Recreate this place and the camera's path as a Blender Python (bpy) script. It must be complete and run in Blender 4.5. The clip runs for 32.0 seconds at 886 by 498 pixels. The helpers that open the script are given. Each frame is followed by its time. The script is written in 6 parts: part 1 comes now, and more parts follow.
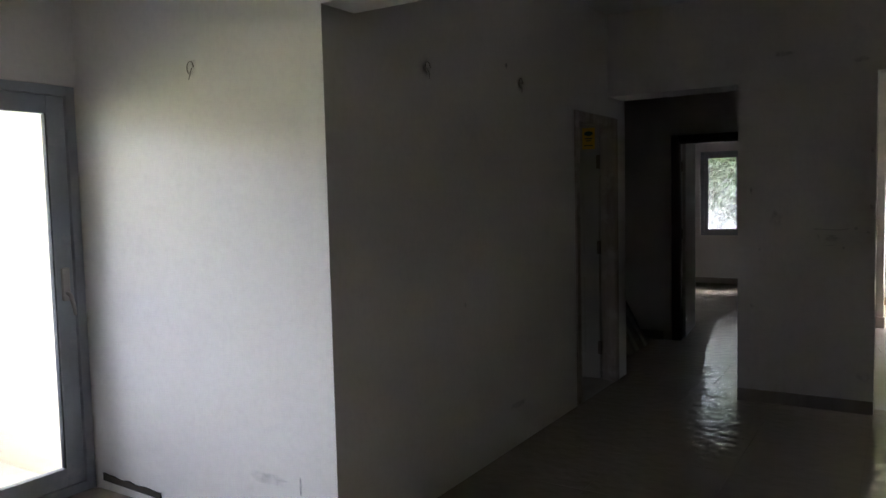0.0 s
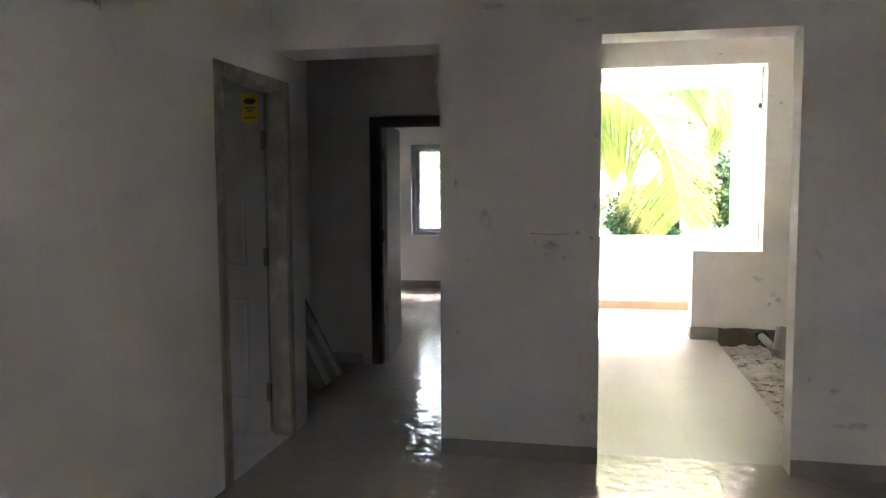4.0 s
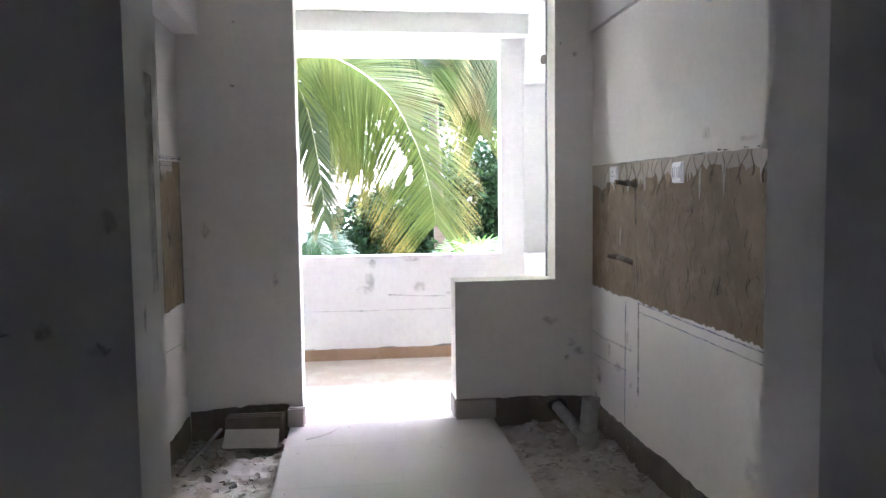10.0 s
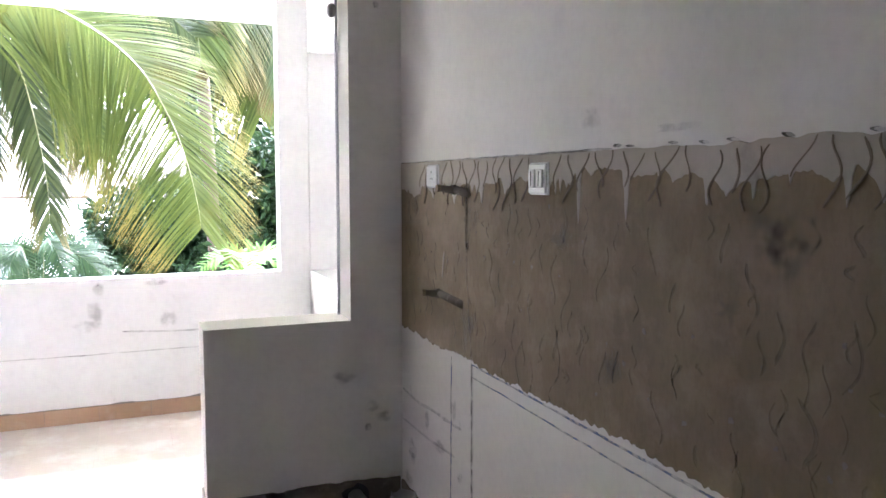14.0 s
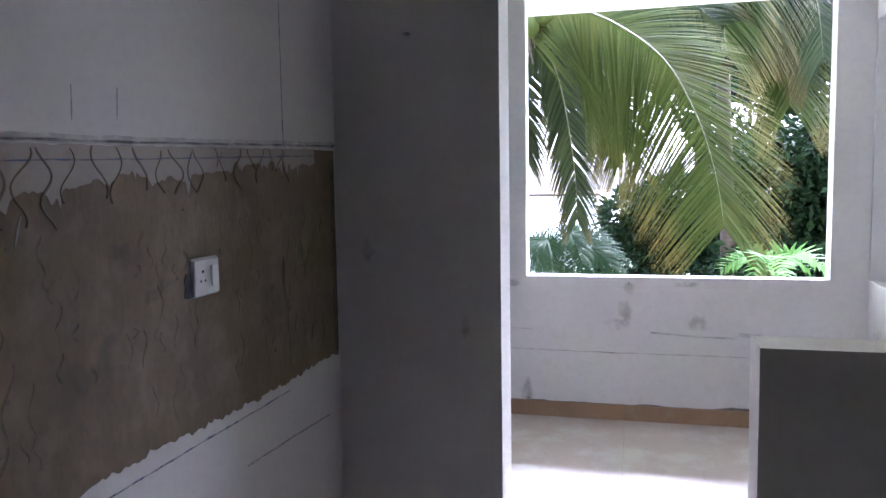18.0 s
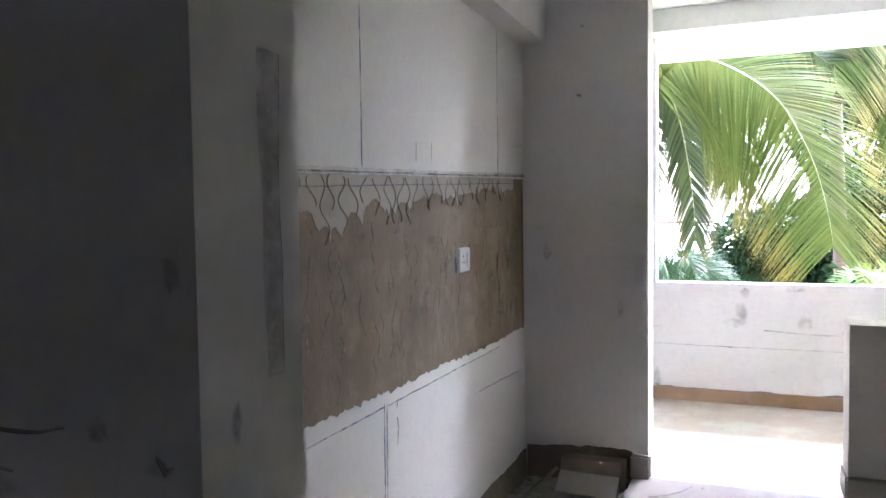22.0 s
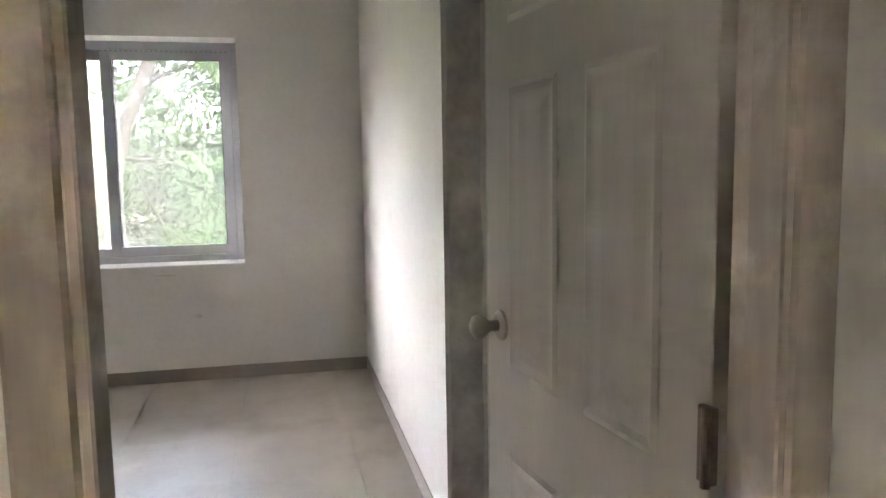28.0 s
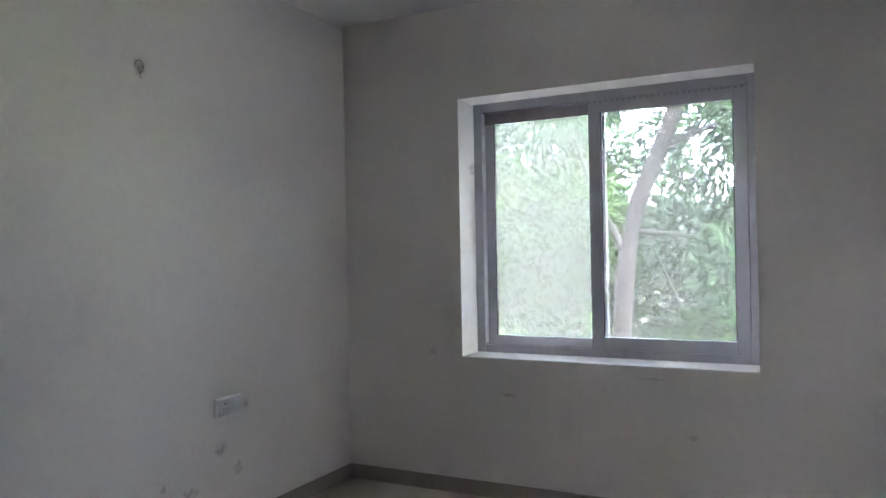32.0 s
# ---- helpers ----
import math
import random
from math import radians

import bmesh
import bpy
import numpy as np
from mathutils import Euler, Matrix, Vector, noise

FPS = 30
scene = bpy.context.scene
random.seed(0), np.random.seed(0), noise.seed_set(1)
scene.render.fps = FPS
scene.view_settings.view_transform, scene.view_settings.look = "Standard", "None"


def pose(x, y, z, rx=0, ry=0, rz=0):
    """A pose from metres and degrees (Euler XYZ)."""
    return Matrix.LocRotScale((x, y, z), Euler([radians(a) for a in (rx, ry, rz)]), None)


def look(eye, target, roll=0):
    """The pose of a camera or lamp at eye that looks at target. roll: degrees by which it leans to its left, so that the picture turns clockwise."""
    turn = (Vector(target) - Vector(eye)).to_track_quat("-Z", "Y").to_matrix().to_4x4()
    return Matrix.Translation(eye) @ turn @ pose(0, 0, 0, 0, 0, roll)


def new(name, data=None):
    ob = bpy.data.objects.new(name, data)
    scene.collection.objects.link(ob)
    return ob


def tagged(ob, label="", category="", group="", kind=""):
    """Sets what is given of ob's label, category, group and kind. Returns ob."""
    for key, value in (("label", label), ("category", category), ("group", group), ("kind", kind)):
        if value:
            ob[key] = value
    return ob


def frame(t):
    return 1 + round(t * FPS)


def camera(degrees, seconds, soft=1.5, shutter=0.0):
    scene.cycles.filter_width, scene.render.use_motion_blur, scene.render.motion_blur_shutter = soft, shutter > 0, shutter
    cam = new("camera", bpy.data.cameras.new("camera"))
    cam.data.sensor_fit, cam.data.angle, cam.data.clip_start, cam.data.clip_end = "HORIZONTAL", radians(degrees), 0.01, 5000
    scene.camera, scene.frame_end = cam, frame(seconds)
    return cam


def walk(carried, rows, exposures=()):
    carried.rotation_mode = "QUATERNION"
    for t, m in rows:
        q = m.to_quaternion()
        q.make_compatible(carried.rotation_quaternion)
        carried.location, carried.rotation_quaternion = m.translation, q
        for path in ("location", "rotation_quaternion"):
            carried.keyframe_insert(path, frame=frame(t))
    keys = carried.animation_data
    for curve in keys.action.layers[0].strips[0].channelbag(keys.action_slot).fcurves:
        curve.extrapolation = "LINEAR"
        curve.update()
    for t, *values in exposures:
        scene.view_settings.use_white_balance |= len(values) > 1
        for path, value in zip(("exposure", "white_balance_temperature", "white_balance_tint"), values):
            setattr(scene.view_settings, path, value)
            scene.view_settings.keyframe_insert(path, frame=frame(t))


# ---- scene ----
cam = camera(61.2, 32.0)
PATH = [
    (0.0, (0.007, -0.099, 1.508), (-1.057, 1.589, 1.369), -1.4),
    (0.5, (0.010, 0.100, 1.499), (-0.909, 1.870, 1.357), -1.1),
    (1.0, (0.000, 0.313, 1.486), (-0.893, 2.098, 1.347), -0.7),
    (1.5, (-0.044, 0.488, 1.477), (-0.865, 2.306, 1.325), -0.4),
    (2.0, (-0.118, 0.709, 1.480), (-0.825, 2.573, 1.315), -0.4),
    (2.5, (-0.163, 0.874, 1.473), (-0.763, 2.774, 1.298), -0.5),
    (3.0, (-0.172, 1.109, 1.473), (-0.703, 3.029, 1.300), -0.8),
    (3.5, (-0.169, 1.293, 1.479), (-0.686, 3.219, 1.320), -0.5),
    (4.0, (-0.218, 1.527, 1.468), (-0.620, 3.480, 1.308), -0.3),
    (4.5, (-0.252, 1.775, 1.473), (-0.462, 3.757, 1.304), -0.6),
    (6.5, (-0.218, 2.757, 1.465), (-0.206, 4.750, 1.290), -0.4),
    (7.0, (-0.196, 3.017, 1.461), (-0.123, 5.008, 1.282), -1.1),
    (7.5, (-0.172, 3.265, 1.450), (-0.091, 5.256, 1.285), -0.7),
    (8.0, (-0.158, 3.521, 1.450), (-0.086, 5.513, 1.289), -0.7),
    (8.5, (-0.104, 3.760, 1.455), (-0.012, 5.752, 1.297), -0.7),
    (9.0, (0.013, 4.019, 1.452), (0.103, 6.011, 1.302), -1.0),
    (9.5, (0.044, 4.262, 1.447), (0.179, 6.251, 1.299), -0.8),
    (10.0, (0.085, 4.504, 1.407), (0.316, 6.485, 1.258), -0.7),
    (10.5, (0.108, 4.711, 1.433), (0.504, 6.664, 1.256), -1.3),
    (11.0, (0.154, 4.922, 1.447), (0.694, 6.837, 1.249), -1.0),
    (11.5, (0.200, 5.101, 1.462), (0.878, 6.971, 1.250), -0.5),
    (12.0, (0.256, 5.309, 1.459), (1.169, 7.076, 1.249), -0.1),
    (12.5, (0.327, 5.447, 1.463), (1.391, 7.127, 1.250), -0.7),
    (13.0, (0.397, 5.595, 1.480), (1.426, 7.298, 1.279), -1.0),
    (13.5, (0.448, 5.718, 1.483), (1.316, 7.510, 1.292), -0.4),
    (15.5, (0.432, 6.244, 1.455), (0.893, 8.183, 1.282), -0.7),
    (16.0, (0.461, 6.320, 1.499), (0.639, 8.302, 1.296), -1.1),
    (16.5, (0.395, 6.273, 1.513), (0.385, 8.263, 1.318), -1.7),
    (17.0, (0.366, 6.358, 1.477), (0.150, 8.338, 1.293), -0.8),
    (17.5, (0.324, 6.307, 1.473), (-0.032, 8.267, 1.296), -1.0),
    (18.0, (0.240, 6.216, 1.472), (-0.250, 8.147, 1.295), -0.9),
    (18.5, (0.199, 6.104, 1.470), (-0.422, 7.998, 1.298), -1.1),
    (19.0, (0.184, 5.998, 1.457), (-0.551, 7.851, 1.298), -1.2),
    (19.5, (0.221, 5.831, 1.453), (-0.626, 7.638, 1.311), -0.8),
    (20.0, (0.212, 5.667, 1.455), (-0.726, 7.429, 1.324), -0.2),
    (20.5, (0.169, 5.508, 1.455), (-0.659, 7.325, 1.335), -0.1),
    (21.0, (0.142, 5.343, 1.458), (-0.546, 7.217, 1.333), -0.7),
    (21.5, (0.170, 5.195, 1.452), (-0.532, 7.065, 1.336), -1.0),
    (22.0, (0.217, 5.012, 1.424), (-0.530, 6.865, 1.329), -0.8),
    (22.5, (0.181, 4.872, 1.441), (-0.698, 6.665, 1.337), -0.7),
    (23.0, (0.146, 4.758, 1.443), (-0.933, 6.440, 1.344), -1.1),
    (23.5, (0.116, 4.688, 1.451), (-1.177, 6.211, 1.348), -1.3),
    (24.0, (0.064, 4.683, 1.457), (-1.404, 6.036, 1.340), -1.6),
    (24.5, (0.006, 4.702, 1.454), (-1.632, 5.844, 1.353), -1.0),
    (25.0, (-0.037, 4.756, 1.451), (-1.807, 5.685, 1.369), -0.2),
    (25.5, (-0.098, 4.797, 1.439), (-1.944, 5.560, 1.342), 0.7),
    (27.5, (-1.004, 5.031, 1.455), (-2.920, 5.560, 1.231), -1.1),
    (28.0, (-1.263, 5.080, 1.446), (-3.206, 5.499, 1.226), -0.9),
    (28.5, (-1.502, 5.124, 1.400), (-3.472, 5.437, 1.243), -1.2),
    (29.0, (-1.706, 5.186, 1.387), (-3.695, 5.360, 1.261), -1.4),
    (29.5, (-1.885, 5.221, 1.390), (-3.880, 5.162, 1.268), -1.0),
    (30.0, (-2.066, 5.215, 1.404), (-4.044, 4.955, 1.262), -0.9),
    (30.5, (-2.256, 5.196, 1.418), (-4.204, 4.765, 1.269), -1.0),
    (31.0, (-2.417, 5.161, 1.420), (-4.324, 4.576, 1.278), -1.3),
    (31.5, (-2.532, 5.141, 1.429), (-4.382, 4.393, 1.301), -1.4),
    (32.0, (-2.600, 5.137, 1.432), (-4.378, 4.220, 1.435), -1.1),
]
EXPOSURES = [(0.0, 6.05, 6100, 19), (0.5, 6.9, 6050, 19), (1.0, 7.65, 6050, 20), (2.0, 8.35, 6050, 21), (4.5, 7.95, 6050, 22), (6.5, 7.35, 5700, 22), (9.0, 6.65, 5350, 23), (11.0, 6.1, 5250, 23),
             (12.0, 6.05, 5300, 23), (13.0, 6.65, 5450, 22), (14.5, 6.2, 5350, 26), (15.5, 5.8, 5200, 26), (16.0, 5.3, 5100, 26), (17.0, 5.1, 5050, 26), (18.0, 4.9, 5050, 26), (19.0, 5.1, 5100, 25),
             (20.0, 6.0, 5300, 23), (22.0, 6.2, 5300, 22), (23.0, 7.1, 5700, 21), (24.0, 9.15, 7000, 21), (25.5, 9.85, 7400, 21), (28.0, 10.05, 7250, 22), (30.0, 9.5, 6600, 23), (32.0, 9.3, 6300, 22)]
walk(cam, [(t, look(eye, target, roll)) for t, eye, target, roll in PATH], EXPOSURES)

# ---- world and sun ----
world = bpy.data.worlds.new("sky")
scene.world = world
world.use_nodes = True
_wn = world.node_tree
_bg = _wn.nodes["Background"]
_sky = _wn.nodes.new("ShaderNodeTexSky")
_sky.sky_type = "NISHITA"
_sky.sun_disc = False
_sky.sun_elevation = radians(50)
_sky.sun_rotation = radians(29.5)
_sky.air_density, _sky.dust_density, _sky.ozone_density = 1.0, 6.0, 0.4
_haze = _wn.nodes.new("ShaderNodeHueSaturation")
_haze.inputs["Saturation"].default_value = 0.45
_wn.links.new(_sky.outputs[0], _haze.inputs["Color"])
_wn.links.new(_haze.outputs[0], _bg.inputs[0])
_bg.inputs[1].default_value = 0.125
sun = new("sun", bpy.data.lights.new("sun", "SUN"))
sun.data.energy, sun.data.angle, sun.data.color = 1.5, radians(36), (1.0, 0.97, 0.93)
sun.matrix_world = look((0, 0, 0), (-0.316, -0.559, -0.766))


# ---- materials ----
def nodes_of(name):
    m = bpy.data.materials.new(name)
    m.use_nodes = True
    t = m.node_tree
    return m, t, t.nodes["Principled BSDF"]


def noise_of(t, scale, detail=5.0, rough=0.55, stretch=None, seed=0.0):
    g = t.nodes.new("ShaderNodeNewGeometry")
    vec = g.outputs["Position"]
    mp = t.nodes.new("ShaderNodeMapping")
    mp.inputs["Scale"].default_value = stretch or (1, 1, 1)
    mp.inputs["Location"].default_value = (seed, seed * 0.7, seed * 1.3)
    t.links.new(vec, mp.inputs["Vector"])
    n = t.nodes.new("ShaderNodeTexNoise")
    n.inputs["Scale"].default_value, n.inputs["Detail"].default_value, n.inputs["Roughness"].default_value = scale, detail, rough
    t.links.new(mp.outputs[0], n.inputs["Vector"])
    return n.outputs["Fac"]


def ramp(t, fac, lo, hi, a=(0, 0, 0, 1), b=(1, 1, 1, 1)):
    r = t.nodes.new("ShaderNodeValToRGB")
    r.color_ramp.elements[0].position, r.color_ramp.elements[1].position = lo, hi
    r.color_ramp.elements[0].color, r.color_ramp.elements[1].color = a, b
    t.links.new(fac, r.inputs[0])
    return r.outputs[0]


def mix(t, fac, a, b):
    m = t.nodes.new("ShaderNodeMix")
    m.data_type = "RGBA"
    for sock, v in ((m.inputs[0], fac), (m.inputs[6], a), (m.inputs[7], b)):
        if isinstance(v, (int, float)):
            sock.default_value = v
        elif isinstance(v, tuple):
            sock.default_value = (*v[:3], 1)
        else:
            t.links.new(v, sock)
    return m.outputs[2]


def bump_of(t, p, height, strength, dist=0.01):
    b = t.nodes.new("ShaderNodeBump")
    b.inputs["Strength"].default_value, b.inputs["Distance"].default_value = strength, dist
    t.links.new(height, b.inputs["Height"])
    t.links.new(b.outputs[0], p.inputs["Normal"])


def surface(name, c1, c2, rough=0.7, scale=2.0, fine=40.0, bump=0.15, stain=None, stain_lo=0.62, stain_hi=0.72, stain_scale=1.5,
            stretch=None, metal=0.0, rough_var=0.0, vary=0.0, spec=0.5, grain=0.15, rough_scale=6.0, rough_lo=0.4, rough_hi=0.65, ripple=0.0):
    """Two tones at a large scale, grain at a fine one, shaped stains, uneven gloss."""
    m, t, p = nodes_of(name)
    big = ramp(t, noise_of(t, scale, 4, stretch=stretch), 0.35, 0.65)
    col = mix(t, big, c1, c2)
    tiny = noise_of(t, fine, 6, 0.65, stretch=stretch, seed=3.1)
    dark = tuple(v * 0.6 for v in c1)
    col = mix(t, ramp(t, tiny, 0.45, 0.75, (0, 0, 0, 1), (grain,) * 3 + (1,)), col, dark)
    if stain:
        s = ramp(t, noise_of(t, stain_scale, 7, 0.62, seed=7.7), stain_lo, stain_hi)
        col = mix(t, s, col, stain)
    if vary:
        oi = t.nodes.new("ShaderNodeObjectInfo")
        col = mix(t, ramp(t, oi.outputs["Random"], 0, 1, (0, 0, 0, 1), (vary,) * 3 + (1,)), col, tuple(v * 0.7 for v in c1))
    t.links.new(col, p.inputs["Base Color"])
    p.inputs["Metallic"].default_value = metal
    p.inputs["Specular IOR Level"].default_value = spec
    if rough_var:
        r = noise_of(t, rough_scale, 6, 0.6, seed=11.0)
        mr = t.nodes.new("ShaderNodeMapRange")
        mr.inputs[1].default_value, mr.inputs[2].default_value = rough_lo, rough_hi
        mr.inputs[3].default_value, mr.inputs[4].default_value = max(0.03, rough - rough_var), rough + rough_var
        t.links.new(r, mr.inputs[0])
        t.links.new(mr.outputs[0], p.inputs["Roughness"])
    else:
        p.inputs["Roughness"].default_value = rough
    if ripple:
        bump_of(t, p, noise_of(t, 15.0, 1.5, 0.4, seed=5.3), ripple, 0.0055)
    elif bump:
        bump_of(t, p, tiny, bump, 0.004)
    return m


PAINT = surface("wall_putty", (0.80, 0.77, 0.715), (0.76, 0.731, 0.678), 0.72, 0.9, 30, 0.12, (0.66, 0.638, 0.595), 0.62, 0.82, 2.2)
CEIL = surface("ceiling_paint", (0.82, 0.81, 0.785), (0.78, 0.77, 0.745), 0.8, 1.0, 30, 0.08)
JAMB = surface("darker_grey_wall", (0.43, 0.395, 0.35), (0.36, 0.328, 0.288), 0.8, 2.5, 30, 0.2, (0.30, 0.285, 0.26), 0.56, 0.72, 3.0)
EXT = surface("exterior_white_paint", (0.87, 0.86, 0.845), (0.82, 0.81, 0.795), 0.75, 1.2, 25, 0.12, (0.60, 0.575, 0.55), 0.645, 0.73, 2.6)
CREAM = surface("cream_exterior_paint", (0.78, 0.70, 0.54), (0.74, 0.66, 0.50), 0.8, 1.0, 30, 0.1)
TILE = surface("polished_beige_tile", (0.41, 0.36, 0.30), (0.38, 0.33, 0.275), 0.07, 1.2, 18, 0.006, rough_var=0.03, vary=0.04, grain=0.05, rough_scale=8.0, rough_lo=0.40, rough_hi=0.60, ripple=1.0, spec=0.16)
TILE_DUSTY = surface("dusty_beige_tile", (0.365, 0.334, 0.312), (0.345, 0.315, 0.293), 0.30, 1.2, 18, 0.010, spec=0.12, grain=0.06)
# lighter than the other tiles: light missing on the bedroom floor is put into its colour
TILE_BED = surface("lightened_beige_tile", (0.60, 0.53, 0.46), (0.55, 0.485, 0.42), 0.42, 1.6, 18, 0.012, (0.50, 0.43, 0.365), 0.50, 0.66, 2.4, rough_var=0.08, grain=0.08)
SKIRT = surface("brown_skirting_tile", (0.36, 0.31, 0.26), (0.31, 0.265, 0.22), 0.45, 3.0, 40, 0.05, (0.42, 0.38, 0.33), 0.6, 0.75, 5.0, vary=0.2)
SKIRT_TAN = surface("tan_skirting_tile", (0.50, 0.33, 0.20), (0.45, 0.29, 0.17), 0.45, 3.0, 40, 0.05, (0.52, 0.40, 0.28), 0.58, 0.75, 6.0, vary=0.25)
BALCONY_TILE = surface("matt_pink_grey_tile", (0.76, 0.67, 0.62), (0.70, 0.61, 0.56), 0.5, 1.5, 25, 0.08, (0.80, 0.76, 0.72), 0.48, 0.62, 4.0, rough_var=0.1, vary=0.15)
MORTAR = surface("grey_mortar", (0.30, 0.27, 0.235), (0.24, 0.215, 0.185), 0.9, 5, 60, 0.5, (0.38, 0.35, 0.31), 0.55, 0.7, 8)
BROWN = surface("brown_cement_plaster", (0.275, 0.211, 0.127), (0.212, 0.162, 0.097), 0.88, 3.0, 45, 0.7, (0.33, 0.262, 0.172), 0.48, 0.74, 8.0, stretch=(1, 1.3, 0.6), grain=0.5)
ROUGH_DARK = surface("damp_broken_plaster", (0.075, 0.058, 0.042), (0.045, 0.035, 0.026), 0.9, 9, 70, 0.9, (0.11, 0.085, 0.065), 0.62, 0.70, 18, grain=0.4)
FOOT = surface("dark_brown_plaster_foot", (0.19, 0.155, 0.122), (0.125, 0.103, 0.08), 0.9, 6, 60, 0.7, (0.24, 0.21, 0.17), 0.60, 0.70, 14, grain=0.4)
ADHESIVE = surface("dry_tile_adhesive", (0.52, 0.462, 0.375), (0.455, 0.402, 0.325), 0.85, 4, 50, 0.4, (0.36, 0.31, 0.26), 0.6, 0.72, 6)
GROOVE = surface("comb_groove", (0.205, 0.165, 0.125), (0.27, 0.22, 0.168), 0.9, 8, 60, 0.3)
WOOD = surface("primed_wood_frame", (0.47, 0.395, 0.33), (0.34, 0.27, 0.215), 0.6, 3.0, 30, 0.2, (0.56, 0.51, 0.45), 0.52, 0.68, 5.0, stretch=(4, 4, 0.5))
WOOD_DARK = surface("dark_stained_wood", (0.075, 0.05, 0.035), (0.10, 0.07, 0.05), 0.5, 3.0, 30, 0.2, stretch=(4, 4, 0.5))
DOOR = surface("dusty_white_door_skin", (0.45, 0.41, 0.35), (0.40, 0.36, 0.305), 0.5, 2.0, 35, 0.1, (0.33, 0.295, 0.25), 0.60, 0.74, 4.0, stretch=(3, 3, 0.6))
KNOB = surface("tarnished_knob_steel", (0.335, 0.30, 0.265), (0.27, 0.24, 0.21), 0.36, 8, 60, 0.05, metal=1.0)
STEEL = surface("dull_steel", (0.50, 0.47, 0.43), (0.42, 0.39, 0.36), 0.32, 8, 60, 0.05, metal=1.0)
HINGE = surface("brown_steel_hinge", (0.16, 0.12, 0.09), (0.22, 0.17, 0.13), 0.5, 12, 60, 0.1, metal=0.6)
ALU = surface("grey_powder_coat", (0.36, 0.38, 0.41), (0.32, 0.34, 0.37), 0.42, 3, 50, 0.03, (0.46, 0.46, 0.46), 0.6, 0.75, 5)
ALU_LIGHT = surface("pale_window_frame", (0.50, 0.51, 0.53), (0.45, 0.46, 0.48), 0.4, 3, 50, 0.03, (0.40, 0.39, 0.38), 0.62, 0.76, 5)
BRUSH = surface("grey_brush_pile", (0.26, 0.25, 0.24), (0.32, 0.31, 0.295), 0.8, 8, 60, 0.2)
RUBBER = surface("black_gasket", (0.03, 0.03, 0.03), (0.045, 0.045, 0.045), 0.7, 8, 60, 0.05)
PLASTIC = surface("white_switch_plastic", (0.80, 0.80, 0.79), (0.76, 0.76, 0.75), 0.3, 8, 60, 0.0, grain=0.03)
SLOT = surface("dark_slot", (0.03, 0.03, 0.03), (0.05, 0.05, 0.05), 0.6, 8, 60, 0.0)
PVC = surface("grey_pvc", (0.36, 0.34, 0.305), (0.29, 0.272, 0.245), 0.55, 6, 60, 0.12, (0.40, 0.37, 0.33), 0.52, 0.68, 12)
STUB = surface("mortar_coated_pipe", (0.19, 0.155, 0.120), (0.13, 0.105, 0.082), 0.85, 9, 60, 0.5, (0.26, 0.22, 0.17), 0.55, 0.68, 20)
PLUG = surface("dusty_brass_plug", (0.34, 0.26, 0.16), (0.27, 0.20, 0.12), 0.6, 9, 60, 0.2)
YELLOW = surface("yellow_sticker", (0.78, 0.50, 0.03), (0.72, 0.45, 0.03), 0.45, 6, 60, 0.0, grain=0.05)
GREEN_INK = surface("dark_green_print", (0.03, 0.09, 0.06), (0.04, 0.11, 0.07), 0.5, 8, 60, 0.0)
CARD = surface("pale_tile_back", (0.44, 0.405, 0.365), (0.37, 0.335, 0.295), 0.6, 4, 50, 0.1)
CARTON = surface("brown_tile_edge", (0.28, 0.225, 0.19), (0.22, 0.17, 0.14), 0.7, 6, 50, 0.2)
RUBBLE = surface("rubble", (0.46, 0.42, 0.375), (0.33, 0.29, 0.25), 0.9, 14, 60, 0.5, (0.22, 0.175, 0.14), 0.56, 0.66, 19)
SOIL = surface("dusty_screed", (0.42, 0.375, 0.325), (0.31, 0.27, 0.228), 0.95, 4.5, 55, 0.9, (0.20, 0.163, 0.13), 0.53, 0.64, 9.0, grain=0.5)
# wall paint darkened so the side room's lack of light sits in the colour
DARKENED_ROOM = surface("wall_paint_shade_in_colour", (0.30, 0.28, 0.25), (0.26, 0.24, 0.22), 0.8, 2, 30, 0.1)
GRASS_MAT = surface("rough_ground", (0.16, 0.15, 0.09), (0.10, 0.12, 0.05), 0.95, 0.6, 12, 0.5)
TRUNK = surface("ringed_palm_trunk", (0.080, 0.060, 0.045), (0.055, 0.042, 0.032), 0.9, 9, 30, 0.6, spec=0.1, stretch=(0.5, 0.5, 3))
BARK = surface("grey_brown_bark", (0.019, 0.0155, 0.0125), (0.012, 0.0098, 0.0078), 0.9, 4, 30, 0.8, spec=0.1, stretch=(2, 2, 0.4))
HOUSE = surface("far_white_wall", (0.80, 0.79, 0.77), (0.76, 0.75, 0.73), 0.8, 0.8, 20, 0.05)


